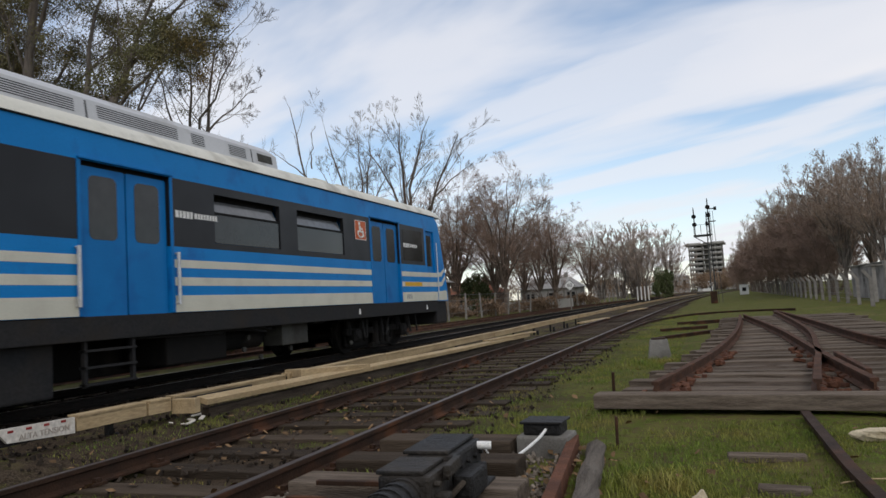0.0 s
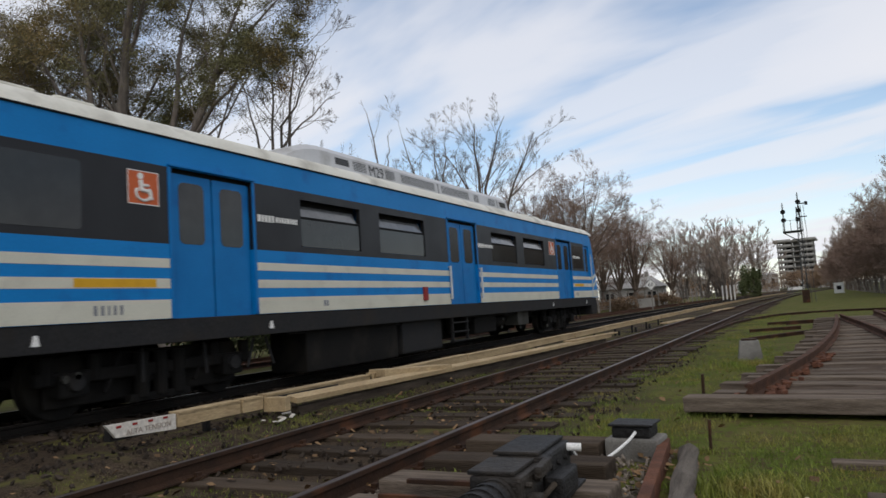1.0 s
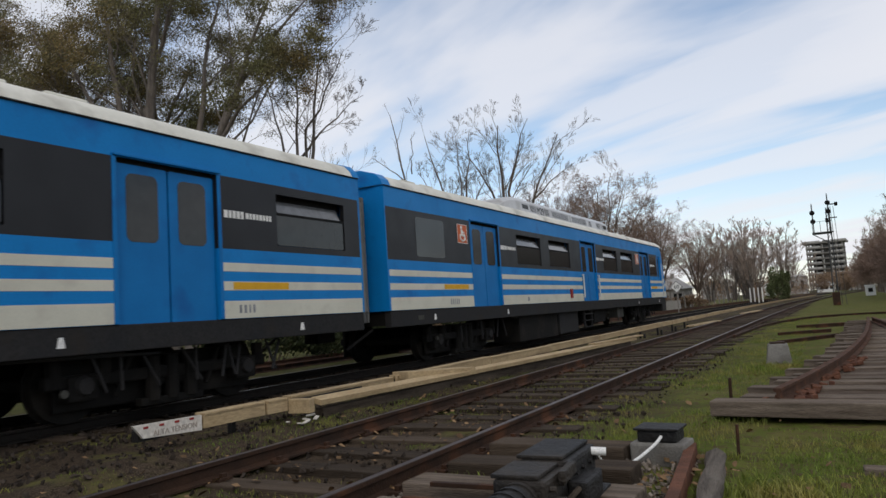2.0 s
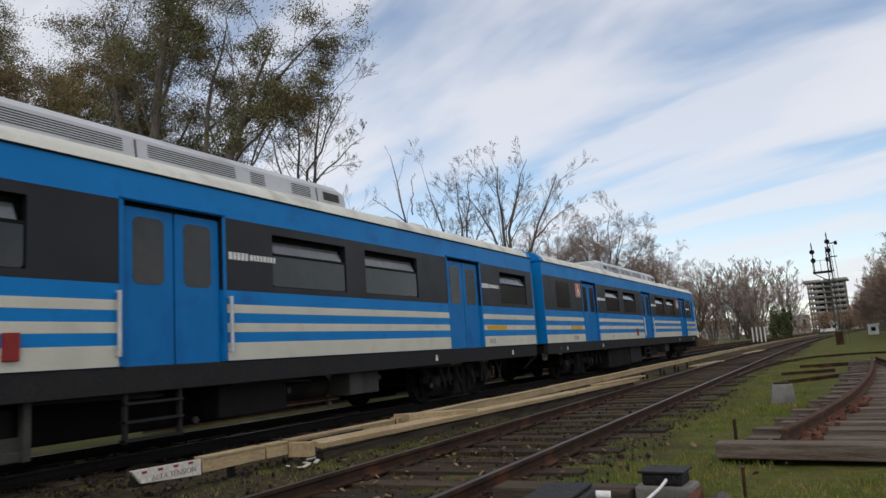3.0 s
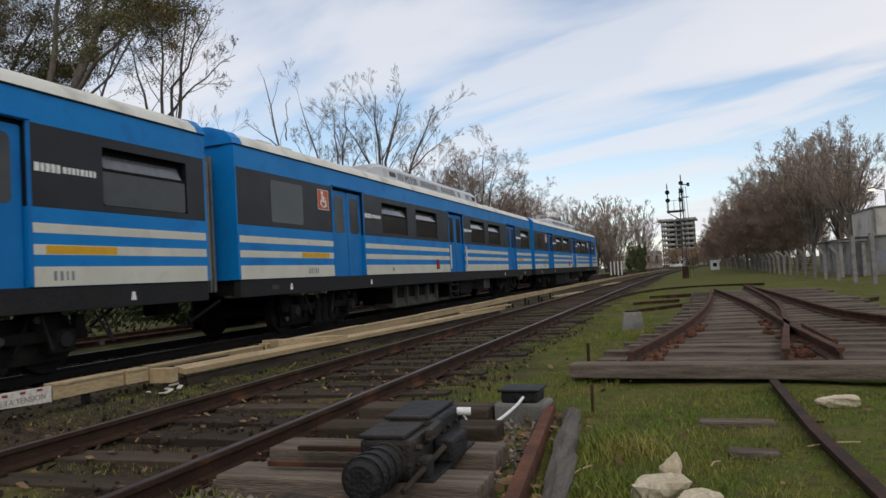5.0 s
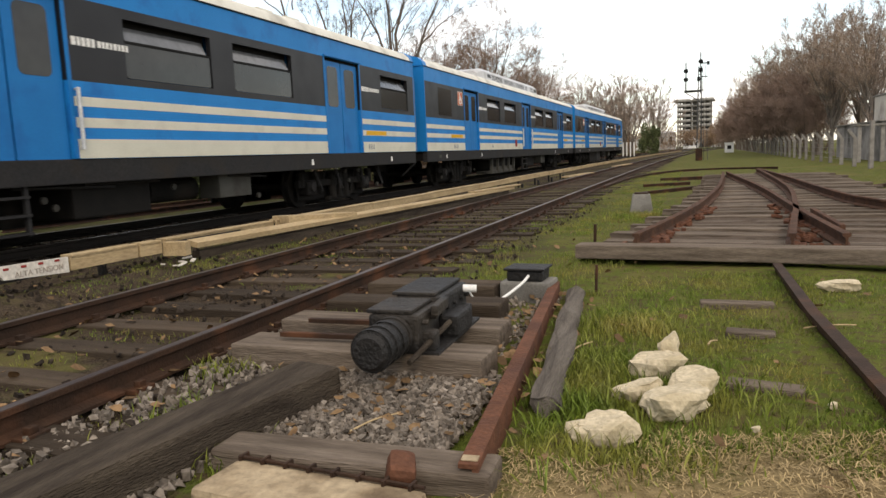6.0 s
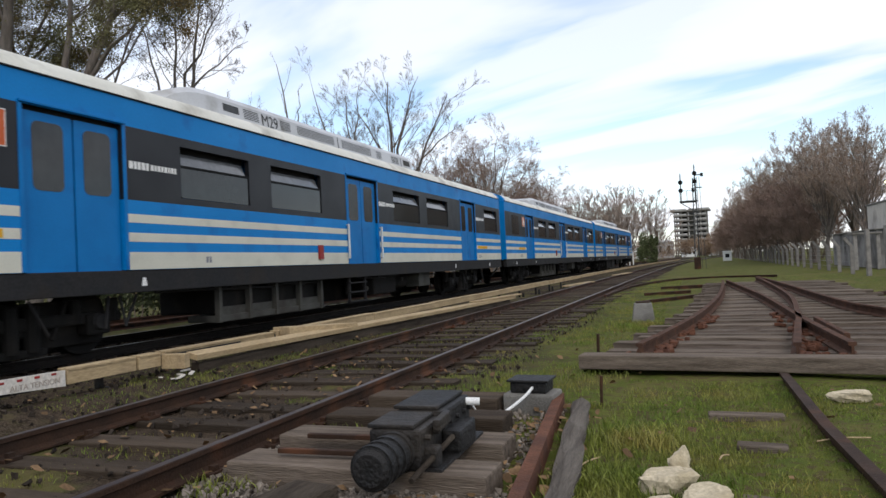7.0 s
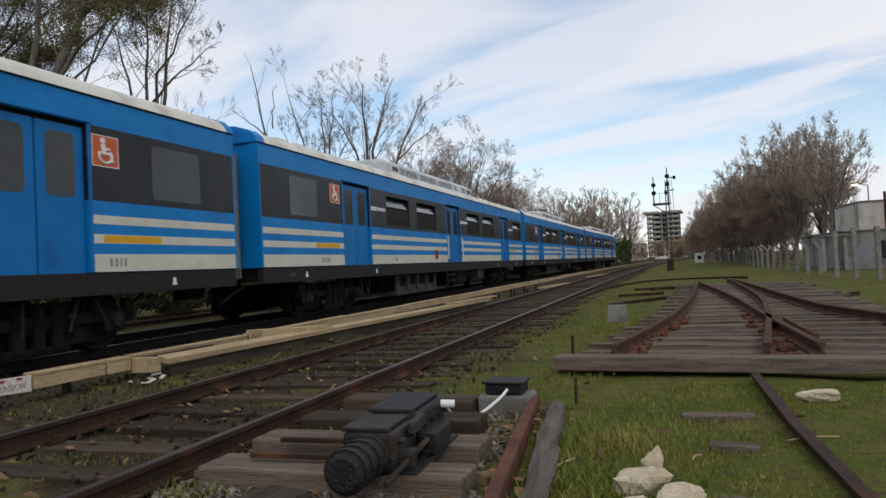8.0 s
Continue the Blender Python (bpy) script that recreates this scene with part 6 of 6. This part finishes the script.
    d = tree("willow_tree", "dense feathery grey bare willow", pose(-10.0, 110, 0, 0, 0, 60), gs[1], twig=TWIG, group="bare willows")
    copy_thing(d, pose(-17.0, 116, 0, 0, 0, 150))
    copy_thing(c, pose(-7.0, 122, 0, 0, 0, 230))
    copy_thing(c, pose(-11.6, 115, 0, 0, 0, 100))
    shrub_cloud("evergreen_bush", "dark green evergreen bush beside the willows", -6.6, 106, 3.2, 4, 4.4, 6000, 0.12, LEAF_DARK, 5)
    shrub_cloud("evergreen_bush", "round dark evergreen near the houses", -23.6, 72, 3.8, 3.4, 4.6, 7000, 0.11, LEAF_DARK, 6)
    for k, (x, y, w, h) in enumerate(((-19.5, 56, 7, 1.6), (-17.2, 68, 8, 1.5), (-26, 50, 8, 1.8), (-15.8, 86, 8, 1.6), (-31, 42, 9, 2.0), (-27, 33, 9, 2.0), (-35, 30, 9, 2.4))):
        shrub_cloud("bramble", "tangled brown bramble along the fence", x, y, w, 2.5, h, 3600, 0.10, LEAF_BROWN, 40 + k, "bramble")
    # hedge row added so the view under the train goes dark
    for k in range(8):
        shrub_cloud("hedge", "dark low hedge added as backdrop beyond the train", -15.6 - 0.7 * (k % 3), 1.0 + k * 5.2, 3.4, 6.5, 1.5 + 0.25 * (k % 2), 3400, 0.085, HEDGE_LEAF, 140 + k, "hedge")
    # avenue of plane trees on the right
    planes = [fan(q, [((0, 0, -0.1), (0.1, 0, 5.0), 0.24, 0.0)] + ring_of_stems(q, 18, 2.2, 10.6, 3.3, 0.09, 0.12, 0.16), levels=4, kids=7, angle=0.55, ratio=0.46, twig=0.0115, up=0.08, wander=0.07, leaf=(2, 0.05, 0.25, 0.10, 0.7)) for q in (81, 85, 88)]
    made = []
    spots = [(10.6, 54.0), (9.0, 58.0), (8.8, 64.0), (8.4, 71.0), (8.0, 79.0), (7.7, 88.0), (7.4, 98.0), (7.2, 109.0), (7.0, 122.0), (7.0, 137.0), (7.0, 154.0), (7.0, 174.0), (7.0, 197.0), (6.8, 227.0), (12.6, 68.0), (11.8, 84.0), (11, 104.0), (11, 132.0)]
    for k, (x, y) in enumerate(spots):
        m = pose(x, y, 0, 0, 0, 77 * k) @ Matrix.Scale(0.90 if k < 2 else 1.04 - 0.05 * (k % 3 == 1), 4)
        if k < 3:
            made.append(tree("plane_tree", "tall pollarded plane tree with bare twigs and withered leaves", m, planes[k], bark=BARK, twig=TWIG, leaf=LEAF_BROWN, group="avenue of plane trees"))
        else:
            copy_thing(made[k % 3], m)
    bush = fan(91, ring_of_stems(91, 18, 0.2, 6.2, 2.6, 0.035, 0.7), levels=4, kids=7, angle=0.75, ratio=0.58, twig=0.013, up=0.06)
    thicket = tree("thicket", "brown leafless thicket under the plane trees", pose(8.2, 62, 0), bush, bark=BARK_BROWN, twig=TWIG_RED, category="thicket", group="thickets under the plane trees")
    for k, (x, y) in enumerate(((7.6, 68), (9.6, 70), (7.3, 75), (7.0, 82), (9.2, 80), (6.7, 90), (6.4, 99), (8.4, 95), (6.2, 109), (6.0, 120), (6.0, 133), (6.0, 148), (6.0, 166), (6.0, 188))):
        copy_thing(thicket, pose(x, y, 0, 0, 0, 53 * k) @ Matrix.Scale(1.12, 4))
    for k, (x, y, w, h) in enumerate(((-9, 235, 26, 7), (-30, 230, 26, 8), (2.0, 330, 14, 8), (5.5, 260, 8, 9), (22, 250, 30, 9), (-55, 180, 40, 9), (-16, 190, 12, 6))):
        shrub_cloud("far_grove", "hazy grey grove at the end of the tracks", x, y, w, 16, h, 9000, 0.17, LEAF_BROWN, 90 + k, "grove")


plant_trees()

# ---- ground cover ----


def scatter_blades(name, label, spots, tall, mat, rnd, category):
    vs, fs = [], []
    for x, y in spots:
        h = tall * rnd.uniform(0.45, 1.25)
        t, w = rnd.uniform(0, 6.28), 0.0022 + h * 0.020
        dx, dy, bx, by = math.cos(t) * w, math.sin(t) * w, rnd.gauss(0, h * 0.42), rnd.gauss(0, h * 0.42)
        n = len(vs)
        z = -0.02 + bank(x, y)
        vs += [(x - dx, y - dy, z), (x + dx, y + dy, z), (x + bx * 0.4 + dx * 0.7, y + by * 0.4 + dy * 0.7, z + h * 0.6), (x + bx * 0.4 - dx * 0.7, y + by * 0.4 - dy * 0.7, z + h * 0.6), (x + bx, y + by, z + h * 0.95)]
        fs += [(n, n + 1, n + 2, n + 3), (n + 3, n + 2, n + 4)]
    tagged(sheet(name, vs, fs, mat), label, category, kind="stuff")


def clump_value(x, y, s=1.0):
    return noise.noise((x * 0.9 * s, y * 0.9 * s, 7.0)) + 0.5 * noise.noise((x * 3.1 * s, y * 3.1 * s, 1.0))


def ground_cover():
    rnd = random.Random(77)
    lush, short, patch, dry = [], [], [], []
    while len(lush) < 62000:
        y = 2.5 + 12 * rnd.random() ** 1.7
        x = -0.68 + rnd.random() * 4.2
        if y < 2.75 + 0.5 * x + 0.5 * noise.noise((x * 2, y * 2, 0)) - 0.35 or (6.85 - 0.09 * x < y and -1.2 < x < 3.2 and y < 9.5):
            continue
        if clump_value(x, y) > rnd.uniform(-0.75, 0.6):
            lush.append((x, y))
    while len(short) < 40000:
        y = 5.6 + 30 * rnd.random() ** 1.6
        x = rnd.uniform(-2.55, -0.7) if rnd.random() < 0.68 else rnd.uniform(2.5, 6.4)
        if clump_value(x, y) > rnd.uniform(-0.5, 0.5):
            short.append((x, y))
    while len(patch) < 16000:
        y = 1.5 + 24 * rnd.random() ** 1.6
        x = rnd.choice((rnd.uniform(-8.0, -5.3), rnd.uniform(-5.0, -2.0), rnd.uniform(-6.5, -4.5)))
        if clump_value(x, y, 0.8) > 0.16 + rnd.uniform(0, 0.2):
            patch.append((x, y))
    patch += [(rnd.uniform(-5.12, -4.52), rnd.uniform(4.2, 15)) for _ in range(6500)]
    patch += [(rnd.uniform(-4.3, -2.9), rnd.uniform(7, 22)) for _ in range(3500)]
    patch += [(rnd.uniform(-7.6, -5.5), rnd.uniform(5, 15)) for _ in range(3000)]
    while len(dry) < 34000:
        x, y = rnd.uniform(-0.75, 2.6), rnd.uniform(1.2, 4.0)
        if y < 2.95 + 0.5 * x + 0.4 * noise.noise((x * 2, y * 2, 0)) - 0.2:
            dry.append((x, y))
    scatter_blades("grass", "lush green grass between the turnout and the path", lush, 0.031, GRASS, rnd, "grass")
    scatter_blades("grass", "short green turf along the tracks", short, 0.045, GRASS, rnd, "grass")
    scatter_blades("grass", "sparse weeds and moss between the rails", patch, 0.030, GRASS, rnd, "grass")
    vs, fs = [], []
    for x, y in dry:
        t, l, w = rnd.uniform(0, 6.28), rnd.uniform(0.012, 0.045), 0.0016
        c, d = math.cos(t), math.sin(t)
        z0, z1 = rnd.uniform(-0.012, 0.004), rnd.uniform(-0.006, 0.018)
        n = len(vs)
        vs += [(x - d * w, y + c * w, z0), (x + d * w, y - c * w, z0), (x + c * l + d * w, y + d * l - c * w, z1), (x + c * l - d * w, y + d * l + c * w, z1)]
        fs.append((n, n + 1, n + 2, n + 3))
    tagged(sheet("dry_grass", vs, fs, DRY_GRASS), "trodden dry straw-coloured grass", "dry grass", kind="stuff")
    tuft = []
    for cx, cy, r, n in ((-1.78, 2.22, 0.09, 260), (-2.45, 4.3, 0.14, 300), (-2.5, 3.2, 0.12, 200), (-0.52, 3.1, 0.14, 700), (-0.5, 3.7, 0.16, 800), (-0.45, 4.6, 0.2, 900), (-1.0, 12.4, 0.35, 900), (-0.35, 12.2, 0.35, 1200), (1.35, 8.9, 0.12, 300), (0.0, 3.35, 0.25, 700), (-0.3, 2.6, 0.2, 500), (-2.2, 2.6, 0.14, 220)):
        tuft += [(cx + rnd.gauss(0, r), cy + rnd.gauss(0, r)) for _ in range(n)]
    scatter_blades("grass_tufts", "taller tufts of green grass", tuft, 0.085, GRASS, rnd, "grass")
    # ballast stones
    shapes = []
    for k in range(6):
        bm = bmesh.new()
        bmesh.ops.create_cube(bm, size=1.5)
        bmesh.ops.bisect_plane(bm, geom=bm.verts[:] + bm.edges[:] + bm.faces[:], plane_co=(0.38, 0.3, 0.1 * k - 0.2), plane_no=(1, 0.8, 0.5), clear_outer=True)
        bmesh.ops.contextual_create(bm, geom=[e for e in bm.edges if e.is_boundary])
        bmesh.ops.triangulate(bm, faces=bm.faces[:])
        bm.verts.index_update()
        sv = np.array([v.co * rnd.uniform(0.65, 1.15) for v in bm.verts])
        sf = [tuple(v.index for v in f.verts) for f in bm.faces]
        bm.free()
        shapes.append((sv, sf))

    def stones(name, label, spots, lo, hi, mat=STONE):
        vs, fs = [], []
        for x, y in spots:
            sv, sf = rnd.choice(shapes)
            s = rnd.uniform(lo, hi)
            m = np.array(Euler((rnd.uniform(0, 6.28), rnd.uniform(0, 6.28), rnd.uniform(0, 6.28))).to_matrix())
            p = (sv * np.array([1.25, 0.9, 0.65]) * s) @ m.T + np.array([x, y, rnd.uniform(-0.006, 0.012) + bank(x, y)])
            n = len(vs)
            vs.extend(map(tuple, p.tolist()))
            fs.extend(tuple(n + i for i in f) for f in sf)
        tagged(sheet(name, vs, fs, mat), label, "ballast", kind="stuff")

    bed = [(rnd.uniform(-1.75, -0.92) , rnd.uniform(2.30, 3.35)) for _ in range(2600)]
    bed += [(rnd.uniform(-2.3, -1.0), rnd.uniform(3.3, 5.6)) for _ in range(900)]
    stones("gravel_bed", "grey and brown broken ballast before the point machine", bed, 0.012, 0.026)
    loose = []
    while len(loose) < 3000:
        x, y = rnd.uniform(-8.2, -1.9), 1.2 + 16 * rnd.random() ** 1.7
        if clump_value(x + 40, y) > rnd.uniform(-0.6, 0.4):
            loose.append((x, y))
    stones("near_ballast", "grey ballast heaped between the sleeper ends", [(rnd.uniform(-2.7, -1.75), rnd.uniform(1.3, 4.6)) for _ in range(2000)], 0.012, 0.030)
    stones("loose_ballast", "loose ballast between and beside the sleepers", loose, 0.012, 0.030, STONE_DARK)
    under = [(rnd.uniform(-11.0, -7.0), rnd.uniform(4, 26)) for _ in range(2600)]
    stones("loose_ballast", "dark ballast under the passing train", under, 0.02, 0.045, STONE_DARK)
    # fallen leaves
    store = ([], [])
    for _ in range(700):
        if rnd.random() < 0.35:
            x, y = rnd.uniform(-1.8, -0.7), rnd.uniform(2.3, 5.6)
        elif rnd.random() < 0.5:
            x, y = rnd.uniform(-4.8, -2.4), rnd.uniform(1.6, 8)
        else:
            x, y = rnd.uniform(-6.5, 1.2), 2.2 + 9 * rnd.random() ** 1.5
        s, t, tilt = rnd.uniform(0.012, 0.042), rnd.uniform(0, 6.28), rnd.uniform(-0.6, 0.6)
        c, d = Vector((math.cos(t), math.sin(t), tilt)) * s, Vector((-math.sin(t), math.cos(t), -tilt)) * s * 0.7
        p = Vector((x, y, 0.015 + bank(x, y) + rnd.uniform(0, 0.02)))
        n = len(store[0])
        store[0].extend([tuple(p - c), tuple(p - c * 0.3 + d + Vector((0, 0, 0.006))), tuple(p + c * 0.4 + d * 0.8), tuple(p + c), tuple(p + c * 0.4 - d * 0.8), tuple(p - c * 0.3 - d + Vector((0, 0, 0.006)))])
        store[1].append((n, n + 1, n + 2, n + 3, n + 4, n + 5))
    tagged(sheet("fallen_leaves", *store, LEAF_LITTER), "curled brown fallen leaves strewn over the ballast", "leaves", kind="stuff")


ground_cover()


def run_at(t):
    """Where the leading car's rear end stands at t."""
    for (t0, y0), (t1, y1) in zip(RUN, RUN[1:]):
        if t <= t1:
            return y0 + (y1 - y0) * (t - t0) / (t1 - t0)
    return RUN[-1][1]


def motions():
    for k, car in enumerate(CARS):
        walk(car, [(t, car_pose(y - CAR_STEP * k)) for t, y in RUN])
    # the wheels roll without slipping
    turns = [(2 * k / FPS, -math.degrees((run_at(2 * k / FPS) - RUN[0][1]) / WHEEL_R)) for k in range(121)]
    for ws, y in WHEELSETS:
        walk(ws, [(t, pose(0, y, WHEEL_Z, a, 0, 0)) for t, a in turns])


motions()
